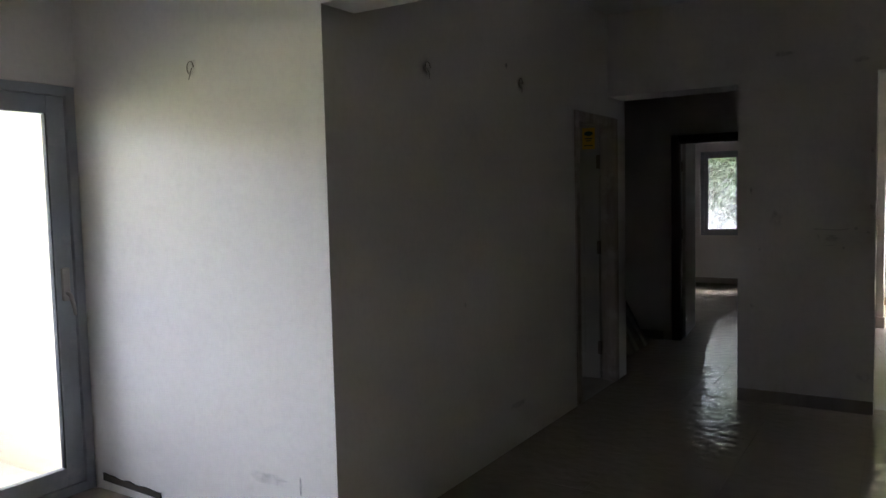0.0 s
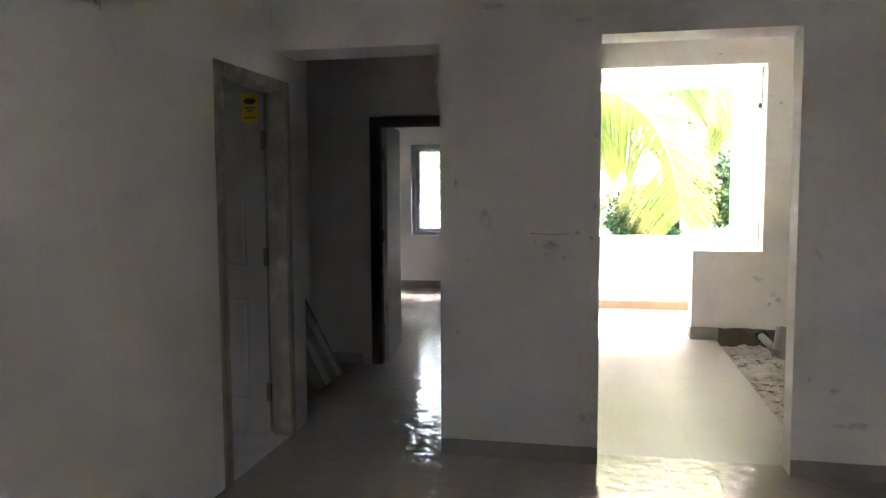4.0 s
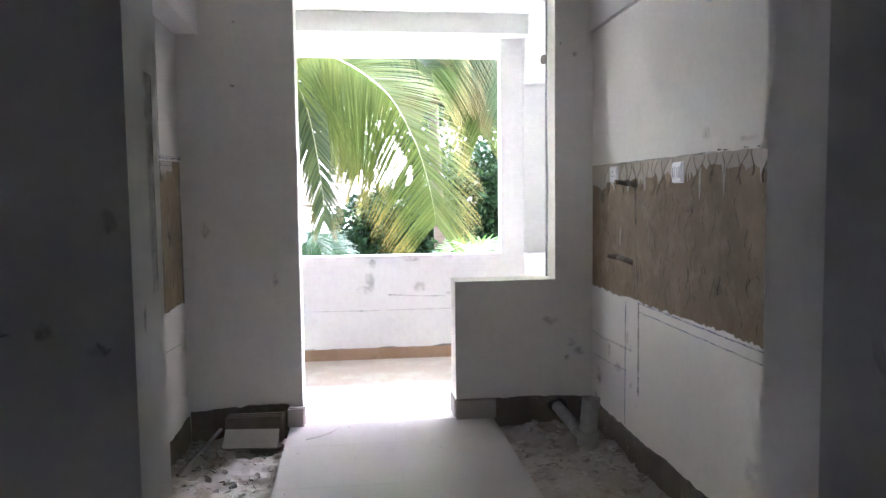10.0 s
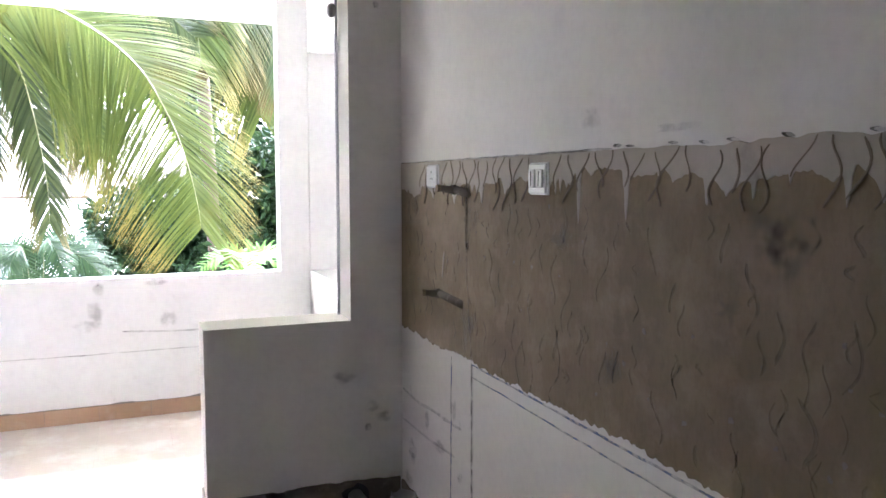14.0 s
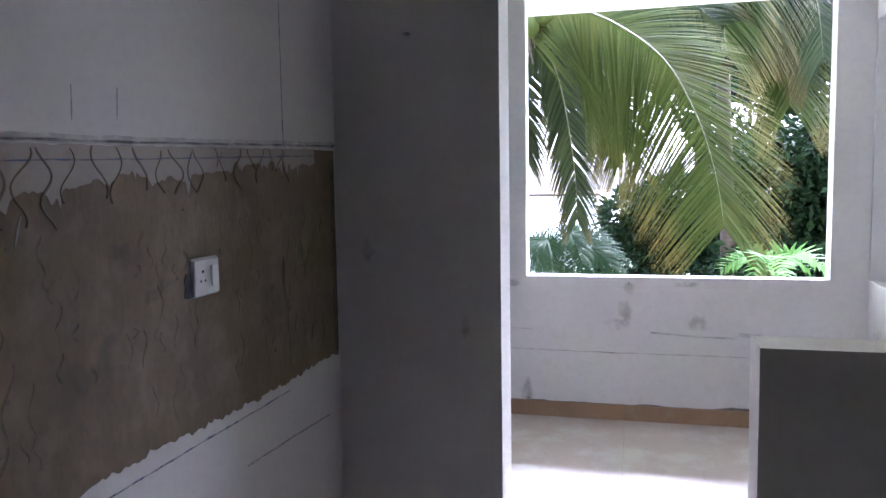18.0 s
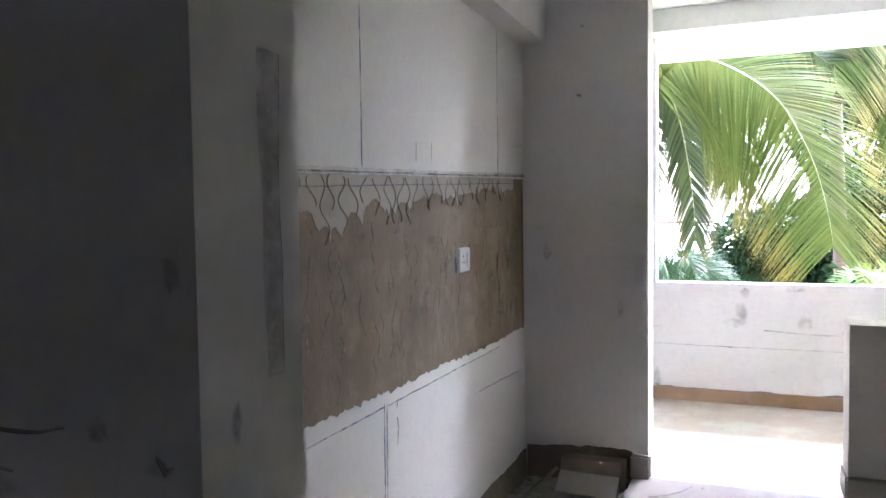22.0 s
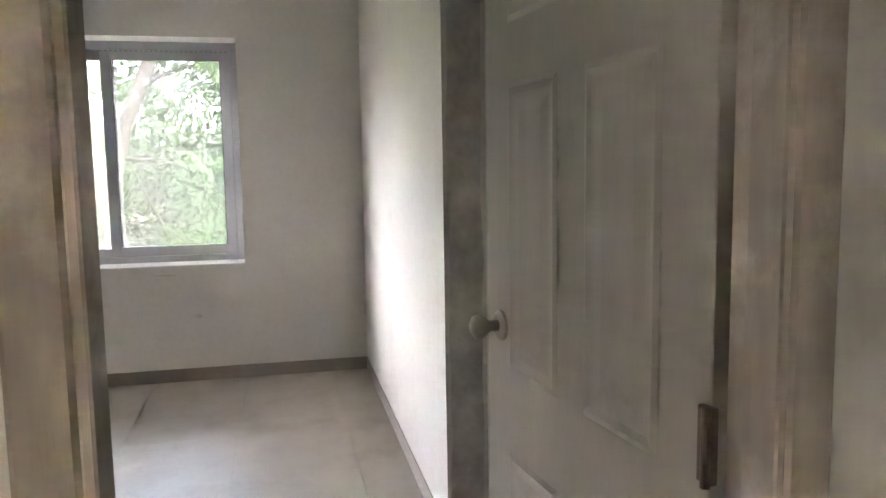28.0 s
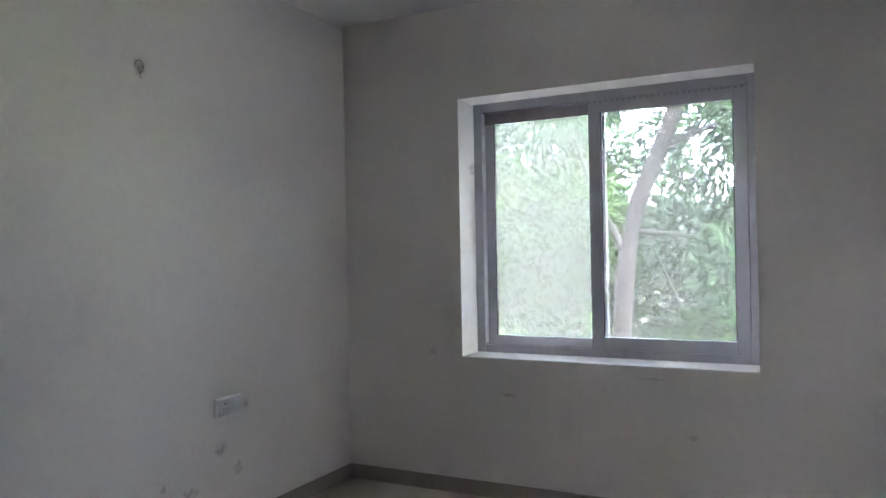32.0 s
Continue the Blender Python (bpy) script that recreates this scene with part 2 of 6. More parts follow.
def wear_mat(name, colour, most, lo, hi, scale):
    """Thin dirt that fades towards the rim of its shape and breaks up in a noise."""
    m, t, p = nodes_of(name)
    p.inputs["Base Color"].default_value = (*colour, 1)
    p.inputs["Roughness"].default_value = 0.9
    at = t.nodes.new("ShaderNodeAttribute")
    at.attribute_name = "fade"
    mul = t.nodes.new("ShaderNodeMath")
    mul.operation = "MULTIPLY"
    t.links.new(at.outputs["Fac"], mul.inputs[0])
    t.links.new(ramp(t, noise_of(t, scale, 7, 0.65), lo, hi, (0, 0, 0, 1), (most,) * 3 + (1,)), mul.inputs[1])
    tp = t.nodes.new("ShaderNodeBsdfTransparent")
    sh = t.nodes.new("ShaderNodeMixShader")
    t.links.new(mul.outputs[0], sh.inputs[0])
    t.links.new(tp.outputs[0], sh.inputs[1])
    t.links.new(p.outputs[0], sh.inputs[2])
    t.links.new(sh.outputs[0], t.nodes["Material Output"].inputs["Surface"])
    return m


DIRT = wear_mat("dark_scuff", (0.18, 0.16, 0.14), 0.6, 0.30, 0.66, 40)
LINE = wear_mat("dark_pencil_line", (0.13, 0.11, 0.095), 0.5, 0.34, 0.58, 10)
CHALK_BLUE = wear_mat("blue_chalk", (0.34, 0.42, 0.68), 0.62, 0.28, 0.66, 24)
PALE = wear_mat("pale_drag", (0.42, 0.38, 0.33), 0.5, 0.34, 0.66, 30)
RUB = wear_mat("soft_grey_rub", (0.27, 0.25, 0.22), 0.4, 0.36, 0.66, 30)
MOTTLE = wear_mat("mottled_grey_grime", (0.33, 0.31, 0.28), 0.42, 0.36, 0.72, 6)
FAINT = wear_mat("faint_drag", (0.095, 0.072, 0.053), 0.42, 0.34, 0.65, 30)
WET = wear_mat("dark_damp_patch", (0.085, 0.066, 0.050), 0.34, 0.36, 0.60, 14)
RUBBED = wear_mat("pale_rub", (0.34, 0.27, 0.19), 0.45, 0.38, 0.68, 22)
CRUMB = surface("mortar_crumb", (0.29, 0.25, 0.205), (0.20, 0.17, 0.135), 0.95, 30, 90, 0.5)
SMUDGE = wear_mat("faint_grey_smudge", (0.42, 0.40, 0.37), 0.30, 0.35, 0.65, 18)
DAMP = wear_mat("grey_damp_stain", (0.60, 0.57, 0.54), 0.44, 0.34, 0.66, 9)


def leaf_mat(name, a, b, tip, through_light=0.35, dry=None):
    m, t, p = nodes_of(name)
    g = t.nodes.new("ShaderNodeNewGeometry")
    col = mix(t, ramp(t, g.outputs["Random Per Island"], 0.0, 1.0), a, b)
    col = mix(t, ramp(t, noise_of(t, 1.1, 3), 0.55, 0.75), col, tip)
    if dry:
        end = t.nodes.new("ShaderNodeAttribute")
        end.attribute_name = "end"
        col = mix(t, ramp(t, end.outputs["Fac"], 0.55, 1.0), col, dry)
    t.links.new(col, p.inputs["Base Color"])
    p.inputs["Roughness"].default_value = 0.55
    p.inputs["Specular IOR Level"].default_value = 0.04
    tr = t.nodes.new("ShaderNodeBsdfTranslucent")
    t.links.new(col, tr.inputs["Color"])
    sh = t.nodes.new("ShaderNodeMixShader")
    sh.inputs[0].default_value = through_light
    t.links.new(p.outputs[0], sh.inputs[1])
    t.links.new(tr.outputs[0], sh.inputs[2])
    t.links.new(sh.outputs[0], t.nodes["Material Output"].inputs["Surface"])
    return m


PALM = leaf_mat("palm_leaflet", (0.024, 0.034, 0.008), (0.048, 0.062, 0.014), (0.052, 0.055, 0.012), 0.14, (0.100, 0.080, 0.022))
# PALM darkened: the shade on inner and rear fronds is put into the colour
PALM_SHADE = leaf_mat("palm_leaflet_painted_shade", (0.013, 0.019, 0.008), (0.036, 0.046, 0.017), (0.038, 0.039, 0.012), 0.08, (0.062, 0.048, 0.016))
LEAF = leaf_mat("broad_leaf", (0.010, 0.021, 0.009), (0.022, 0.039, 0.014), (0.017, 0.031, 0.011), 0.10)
LEAF_BRIGHT = leaf_mat("bright_new_leaf", (0.040, 0.095, 0.018), (0.060, 0.125, 0.022), (0.050, 0.110, 0.020), 0.2)
LEAF_LIGHT = leaf_mat("young_leaf", (0.016, 0.036, 0.007), (0.030, 0.054, 0.011), (0.040, 0.056, 0.013), 0.12)
RACHIS = surface("palm_rachis", (0.075, 0.075, 0.020), (0.060, 0.060, 0.018), 0.5, 5, 50, 0.1)


def glass_mat(name, haze, tint=(1.0, 1.0, 1.0)):
    m, t, p = nodes_of(name)
    p.inputs["Transmission Weight"].default_value = 1.0
    p.inputs["Roughness"].default_value = 0.0
    p.inputs["IOR"].default_value = 1.03
    d = t.nodes.new("ShaderNodeBsdfTranslucent")
    d.inputs["Color"].default_value = (0.82, 0.82, 0.80, 1)
    tp = t.nodes.new("ShaderNodeBsdfTransparent")
    tp.inputs["Color"].default_value = (*tint, 1)
    gl = t.nodes.new("ShaderNodeBsdfGlossy")
    gl.inputs["Roughness"].default_value = 0.05
    fr = t.nodes.new("ShaderNodeFresnel")
    fr.inputs["IOR"].default_value = 1.45
    s1 = t.nodes.new("ShaderNodeMixShader")
    s1.inputs[0].default_value = haze
    t.links.new(tp.outputs[0], s1.inputs[1])
    t.links.new(d.outputs[0], s1.inputs[2])
    s2 = t.nodes.new("ShaderNodeMixShader")
    t.links.new(fr.outputs[0], s2.inputs[0])
    t.links.new(s1.outputs[0], s2.inputs[1])
    t.links.new(gl.outputs[0], s2.inputs[2])
    t.links.new(s2.outputs[0], t.nodes["Material Output"].inputs["Surface"])
    return m


GLASS = glass_mat("dusty_glass", 0.020)
GLASS_DUSTY = glass_mat("very_dusty_tinted_glass", 0.016, (0.24, 0.265, 0.275))
GLASS_FAR = glass_mat("hazy_far_glass", 0.06, (0.70, 0.75, 0.79))
GLASS_TINT = glass_mat("dusty_tinted_glass", 0.007, (0.25, 0.275, 0.29))


# ---- builders ----
def box(bm, x0, y0, z0, x1, y1, z1):
    vs = [bm.verts.new(c) for c in ((x0, y0, z0), (x1, y0, z0), (x1, y1, z0), (x0, y1, z0), (x0, y0, z1), (x1, y0, z1), (x1, y1, z1), (x0, y1, z1))]
    for q in ((3, 2, 1, 0), (4, 5, 6, 7), (0, 1, 5, 4), (1, 2, 6, 5), (2, 3, 7, 6), (3, 0, 4, 7)):
        bm.faces.new([vs[i] for i in q])


def soft_box(bm, x0, y0, z0, x1, y1, z1, r=0.003):
    t = bmesh.new()
    box(t, x0, y0, z0, x1, y1, z1)
    bmesh.ops.bevel(t, geom=t.edges[:], offset=r, segments=1, affect="EDGES")
    merge(bm, t)


def merge(bm, other):
    me = bpy.data.meshes.new("tmp")
    other.to_mesh(me)
    bm.from_mesh(me)
    other.free()
    bpy.data.meshes.remove(me)


def tube(bm, pts, radii, n=10, cap=True):
    """A round bar through the points."""
    rings = []
    for i, p in enumerate(pts):
        p = Vector(p)
        a, b = Vector(pts[max(i - 1, 0)]), Vector(pts[min(i + 1, len(pts) - 1)])
        d = (b - a).normalized()
        u = d.orthogonal().normalized() if i == 0 else (u - d * u.dot(d)).normalized()
        v = d.cross(u)
        r = radii[i] if isinstance(radii, (list, tuple)) else radii
        rings.append([bm.verts.new(p + (u * math.cos(k * 2 * math.pi / n) + v * math.sin(k * 2 * math.pi / n)) * r) for k in range(n)])
    for a, b in zip(rings, rings[1:]):
        for k in range(n):
            bm.faces.new((a[k], a[(k + 1) % n], b[(k + 1) % n], b[k]))
    if cap:
        bm.faces.new(rings[0][::-1])
        bm.faces.new(rings[-1])


def part(name, bm, material, parent=None, label="", smooth=False):
    me = bpy.data.meshes.new(name)
    bm.to_mesh(me)
    bm.free()
    me.materials.append(material)
    if smooth:
        for f in me.polygons:
            f.use_smooth = True
    ob = new(name, me)
    if parent:
        ob.parent = parent
    if label:
        ob["label"] = label
    return ob


def boxes(name, rows, material, label="", category="", kind="structure", parent=None):
    """The union of upright boxes as one closed skin, with no faces inside."""
    ax = [sorted({round(r[i], 4) for r in rows} | {round(r[i + 3], 4) for r in rows}) for i in range(3)]
    full = set()
    for r in rows:
        rng = [range(ax[i].index(round(r[i], 4)), ax[i].index(round(r[i + 3], 4))) for i in range(3)]
        full |= {(a, b, c) for a in rng[0] for b in rng[1] for c in rng[2]}
    bm = bmesh.new()
    vs = {}

    def v(a, b, c):
        if (a, b, c) not in vs:
            vs[a, b, c] = bm.verts.new((ax[0][a], ax[1][b], ax[2][c]))
        return vs[a, b, c]
    for a, b, c in full:
        for d, q in (((-1, 0, 0), ((0, 0, 0), (0, 0, 1), (0, 1, 1), (0, 1, 0))), ((1, 0, 0), ((1, 0, 0), (1, 1, 0), (1, 1, 1), (1, 0, 1))),
                     ((0, -1, 0), ((0, 0, 0), (1, 0, 0), (1, 0, 1), (0, 0, 1))), ((0, 1, 0), ((0, 1, 0), (0, 1, 1), (1, 1, 1), (1, 1, 0))),
                     ((0, 0, -1), ((0, 0, 0), (0, 1, 0), (1, 1, 0), (1, 0, 0))), ((0, 0, 1), ((0, 0, 1), (1, 0, 1), (1, 1, 1), (0, 1, 1)))):
            if (a + d[0], b + d[1], c + d[2]) not in full:
                bm.faces.new([v(a + e[0], b + e[1], c + e[2]) for e in q])
    ob = part(name, bm, material, parent)
    return tagged(ob, label, category, kind=kind)


def anchor(name, x, y, z, label, category, group="", kind="", rz=0):
    ob = new(name)
    ob.matrix_world = pose(x, y, z, 0, 0, rz)
    return tagged(ob, label, category, group, kind)


# ---- plan ----
H = 2.86                      # ceiling
XL, XS, XE = -2.0, -3.67, 4.2  # living: passage-side wall, sliding door wall, far side wall
YS, YP, YK = -3.6, 5.508, 5.664   # living: rear wall, kitchen wall front and back faces
KX0, KX1, KY1 = -0.932, 1.568, 9.075
KO0, KO1, KOH = -0.203, 0.755, 2.25      # kitchen doorway
BX0, BY0, BY1 = -6.56, 2.405, 5.65    # bedroom
LX0, LX1, LY0, LY1 = -2.6, -1.0, 5.9, 7.5   # lobby
FX0, FX1, FY1 = -4.2, -0.2, 12.5       # second bedroom
KB = KY1 + 0.22                       # balcony side of the kitchen back wall
BALY = 10.84                           # parapet inner face

# walls
boxes("wall_kitchen_front", [(-1.052, YP, -0.1, KO0, YK, H), (KO1, YP, -0.1, XE, YK, H), (KO0, YP, KOH, KO1, YK, H)], PAINT,
      "off-white puttied wall with an open kitchen doorway and scuffs", "wall")
boxes("beam_passage", [(XL, YP, 2.24, -1.052, 5.84, H)], PAINT, "off-white beam over the passage opening", "beam")
boxes("wall_bedroom_side", [(-2.12, 2.22, -0.1, XL, 4.825, H), (-2.12, 5.70, -0.1, XL, LY0, H), (-2.12, 4.825, 2.09, XL, 5.70, H)], PAINT,
      "off-white puttied wall beside the bedroom door", "wall")
boxes("wall_bedroom_front", [(-6.87, 2.22, -0.1, -2.12, BY0, H)], PAINT, "off-white puttied wall lit by the balcony door", "wall")
boxes("beam_living", [(XL, 2.22, 2.285, XE, 2.43, H)], PAINT, "white painted beam across the living room", "beam")
boxes("wall_sliding_door", [(XS - 0.2, YS, -0.1, XS, -0.55, H), (XS - 0.2, -0.55, 2.12, XS, 2.22, H)], PAINT, "off-white wall round the sliding door", "wall")
boxes("wall_living_rear", [(XS - 0.2, YS - 0.2, -0.1, XE, YS, H)], PAINT, "plain off-white rear wall", "wall")
boxes("wall_living_east", [(XE, YS - 0.2, -0.1, XE + 0.2, YK, H)], PAINT, "plain off-white side wall", "wall")
boxes("wall_kitchen_west", [(-1.0, YK, -0.3, KX0, KY1, H)], PAINT, "white puttied kitchen wall with a brown strip", "wall")
boxes("beam_kitchen_west", [(KX0, YK, 2.345, -0.80, KY1, H)], PAINT, "white painted beam along the kitchen wall", "beam")
boxes("wall_kitchen_east", [(KX1, YK, -0.3, KX1 + 0.2, KB, H)], PAINT, "white puttied kitchen wall with a brown strip", "wall")
boxes("beam_kitchen_east", [(KX1 - 0.022, YK, 2.39, KX1, KY1, H)], PAINT, "slightly proud plaster band along the kitchen wall", "beam")
boxes("wall_kitchen_back", [(-1.0, KY1, -0.1, -0.255, KB, H), (0.69, KY1, -0.1, 1.325, KB, 0.858), (1.325, KY1, -0.1, KX1, KB, H),
                            (-0.255, KY1, 2.62, 1.325, KB, H)], PAINT, "off-white back wall with an opening to the balcony", "wall")
boxes("wall_bedroom_window", [(BX0 - 0.31, BY0, -0.1, BX0, 3.21, H), (BX0 - 0.31, 4.825, -0.1, BX0, 5.907, H), (BX0 - 0.31, 3.21, -0.1, BX0, 4.825, 0.797),
                              (BX0 - 0.31, 3.21, 2.317, BX0, 4.825, H)], PAINT, "off-white bedroom wall with a sliding window", "wall")
boxes("wall_bedroom_north", [(BX0, BY1, -0.1, -3.89, LY0, H)], PAINT, "off-white bedroom wall with a step behind the door", "wall")
# greyer and darker than the other bedroom walls
boxes("wall_bedroom_recess", [(-3.89, 5.81, -0.1, -2.12, LY0, H)], JAMB, "darker grey wall behind the open door", "wall")
boxes("wall_lobby_west", [(LX0 - 0.12, LY0, -0.1, LX0, 6.0, H), (LX0 - 0.12, 6.78, -0.1, LX0, LY1, H), (LX0 - 0.12, 6.0, 2.08, LX0, 6.78, H)], PAINT,
      "off-white lobby wall with a dark doorway", "wall")
boxes("wall_lobby_back", [(FX0, LY1, -0.1, -2.06, LY1 + 0.12, H), (-1.1, LY1, -0.1, -1.0, LY1 + 0.12, H), (-2.06, LY1, 2.06, -1.1, LY1 + 0.12, H)], PAINT,
      "off-white lobby wall round the second bedroom door", "wall")
boxes("wall_bath", [(-4.4, LY0, -0.1, -4.3, LY1, H), (-4.3, LY0, -0.1, LX0 - 0.12, LY0 + 0.06, H), (-4.3, LY1 - 0.06, -0.1, LX0 - 0.12, LY1, H)], DARKENED_ROOM, "plain room wall, its paint darkened to stand in for shade", "wall")
boxes("wall_far_bedroom", [(FX0 - 0.15, LY1, -0.1, FX0, FY1, H), (FX0, FY1, -0.1, -2.96, FY1 + 0.2, H), (-1.80, FY1, -0.1, -1.0, FY1 + 0.2, H),
                           (-2.96, FY1, -0.1, -1.80, FY1 + 0.2, 0.775), (-2.96, FY1, 2.13, -1.80, FY1 + 0.2, H), (-1.15, KB, -0.1, -1.0, FY1, H), (-1.1, LY1 + 0.12, -0.1, -1.0, KB, H)],
      PAINT, "off-white second bedroom walls round a window", "wall")
boxes("ceiling", [(-7.0, YS - 0.2, H, XE + 0.2, FY1 + 0.2, H + 0.18), ], CEIL, "flat white painted ceiling", "ceiling")

# base slabs
SLAB_ROWS = [(XS - 0.2, YS, -0.3, XE, YP, -0.012), (-6.75, 2.22, -0.3, XS - 0.2, LY0, -0.012), (XS - 0.2, YP, -0.3, -1.052, LY0, -0.012), (-1.052, YP, -0.3, XE, YK, -0.012),
             (-4.4, LY0, -0.3, -1.0, LY1, -0.012), (FX0, LY1, -0.3, -1.0, FY1, -0.012), (-0.335, YK, -0.3, 0.92, KY1, -0.012), (-1.0, KY1, -0.3, 1.95, 11.0, -0.012),
             (KX0, YK, -0.3, -0.335, KY1, -0.12), (0.92, YK, -0.3, KX1, KY1, -0.12), (-5.4, YS, -0.3, XS - 0.2, 2.22, -0.03)]
boxes("floor", SLAB_ROWS, MORTAR, "grey screed below the floor tiles", "floor")

# kitchen balcony
boxes("wall_balcony_parapet", [(-1.0, BALY, -0.1, 1.527, BALY + 0.12, 0.885)], EXT, "white painted parapet with grey damp patches", "parapet")
boxes("wall_balcony_pier", [(-1.0, BALY, 0.885, -0.398, BALY + 0.12, 2.70), (1.33, BALY, 0.885, 1.527, BALY + 0.12, 2.70)], EXT, "white painted balcony piers", "pier")
boxes("beam_balcony", [(-1.0, BALY - 0.2, 2.70, 1.527, BALY + 0.12, H)], EXT, "white painted beam over the balcony opening", "beam")
boxes("wall_balcony_west", [(-1.15, KB, -0.1, -1.0, BALY + 0.12, H)], EXT, "white painted balcony side wall", "wall")
# low side wall with a recess over it
boxes("wall_balcony_ledge", [(1.527, KB, -0.1, 1.95, BALY + 0.12, 0.885)], EXT, "low white side wall with a dusty ledge on top", "ledge")
boxes("wall_balcony_recess", [(1.75, KB, 0.885, 1.95, BALY + 0.12, 2.32), (1.527, BALY - 0.02, 0.885, 1.75, BALY + 0.12, 2.32), (1.527, KB, 2.32, 1.95, BALY + 0.12, H)], EXT, "white wall over the side ledge", "wall")

# living balcony outside the sliding door
boxes("wall_balcony_front", [(-5.4, 2.205, -0.1, XS - 0.2, 2.22, H)], CREAM, "cream painted balcony wall", "wall")
boxes("wall_balcony_south", [(-5.4, YS - 0.2, -0.1, XS - 0.2, YS, H)], CREAM, "cream painted balcony end wall", "wall")
boxes("parapet_west", [(-5.52, YS - 0.2, -0.1, -5.4, 2.22, 0.95)], EXT, "white balcony parapet", "parapet")
boxes("ground", [(-300, -300, -4.3, 300, 300, -4.0)], GRASS_MAT, "rough green ground below the building", "ground")
# unseen slab, added to keep direct sun out of the second bedroom
boxes("sunshade", [(-3.4, FY1 + 0.2, 2.3, -0.9, FY1 + 1.5, 2.38)], EXT, "thin slab added out of view to keep sun off a window", "sunshade")



# ---- features on walls: u along the wall, z up, d out of it ----
WALLS = {"KE": lambda u, z, d: (KX1 - d, u, z), "KW": lambda u, z, d: (KX0 + d, u, z), "KF": lambda u, z, d: (u, YP - d, z), "KB": lambda u, z, d: (u, KY1 - d, z),
         "LW": lambda u, z, d: (XL + d, u, z), "LIT": lambda u, z, d: (u, 2.22 - d, z), "BS": lambda u, z, d: (u, BY0 + d, z), "BW": lambda u, z, d: (BX0 + d, u, z),
         "BN": lambda u, z, d: (u, BY1 - d, z), "PAR": lambda u, z, d: (u, BALY - d, z), "JL": lambda u, z, d: (KO0 + d, u, z), "JR": lambda u, z, d: (KO1 - d, u, z)}
OWNER = {"KE": "wall_kitchen_east", "KW": "wall_kitchen_west", "KF": "wall_kitchen_front", "KB": "wall_kitchen_back", "LW": "wall_bedroom_side", "LIT": "wall_bedroom_front",
         "BS": "wall_bedroom_front", "BW": "wall_bedroom_window", "BN": "wall_bedroom_north", "PAR": "wall_balcony_parapet", "JL": "wall_kitchen_front", "JR": "wall_kitchen_front"}
FLIP = {"KE", "KF", "KB", "LIT", "BN", "PAR", "JR"}


def on(wall):
    return bpy.data.objects[OWNER[wall]]


LAYERS = [0]


def n1(v, s=0.0):
    return noise.noise((v, s, 0.37))


def fade_of(bm):
    return bm.verts.layers.float.get("fade") or bm.verts.layers.float.new("fade")


def slab(bm, w, lower, upper, d):
    """A thin layer on a wall between two edge lines of (u, z) points."""
    fade_of(bm)
    W = WALLS[w]
    f0 = [bm.verts.new(W(u, z, d)) for u, z in lower]
    f1 = [bm.verts.new(W(u, z, d)) for u, z in upper]
    b0 = [bm.verts.new(W(u, z, 0.0)) for u, z in lower]
    b1 = [bm.verts.new(W(u, z, 0.0)) for u, z in upper]
    fl = fade_of(bm)
    for v in f0 + f1 + b0 + b1:
        v[fl] = 1.0
    n = len(lower)
    for i in range(n - 1):
        bm.faces.new((f0[i], f0[i + 1], f1[i + 1], f1[i]))
        bm.faces.new((b0[i], b0[i + 1], f0[i + 1], f0[i]))
        bm.faces.new((f1[i], f1[i + 1], b1[i + 1], b1[i]))
    bm.faces.new((f0[0], f1[0], b1[0], b0[0]))
    bm.faces.new((f0[-1], b0[-1], b1[-1], f1[-1]))
    bmesh.ops.recalc_face_normals(bm, faces=bm.faces[:])


def ribbon(bm, w, pts, width, d):
    """A thin mark along a line on a wall."""
    lo, hi = [], []
    for i, (u, z) in enumerate(pts):
        a, b = pts[max(i - 1, 0)], pts[min(i + 1, len(pts) - 1)]
        du, dz = b[0] - a[0], b[1] - a[1]
        k = math.hypot(du, dz) or 1
        q = width * (0.5 + 0.25 * n1(u * 37 + z * 29, 4.0)) * (0.35 if i in (0, len(pts) - 1) else 1)
        lo.append((u + dz / k * q, z - du / k * q))
        hi.append((u - dz / k * q, z + du / k * q))
    LAYERS[0] = (LAYERS[0] + 1) % 12
    t = bmesh.new()
    slab(t, w, lo, hi, d + LAYERS[0] * 0.00006)
    fl = fade_of(t)
    for v in t.verts:
        v[fl] = 1.0
    fade_of(bm)
    merge(bm, t)


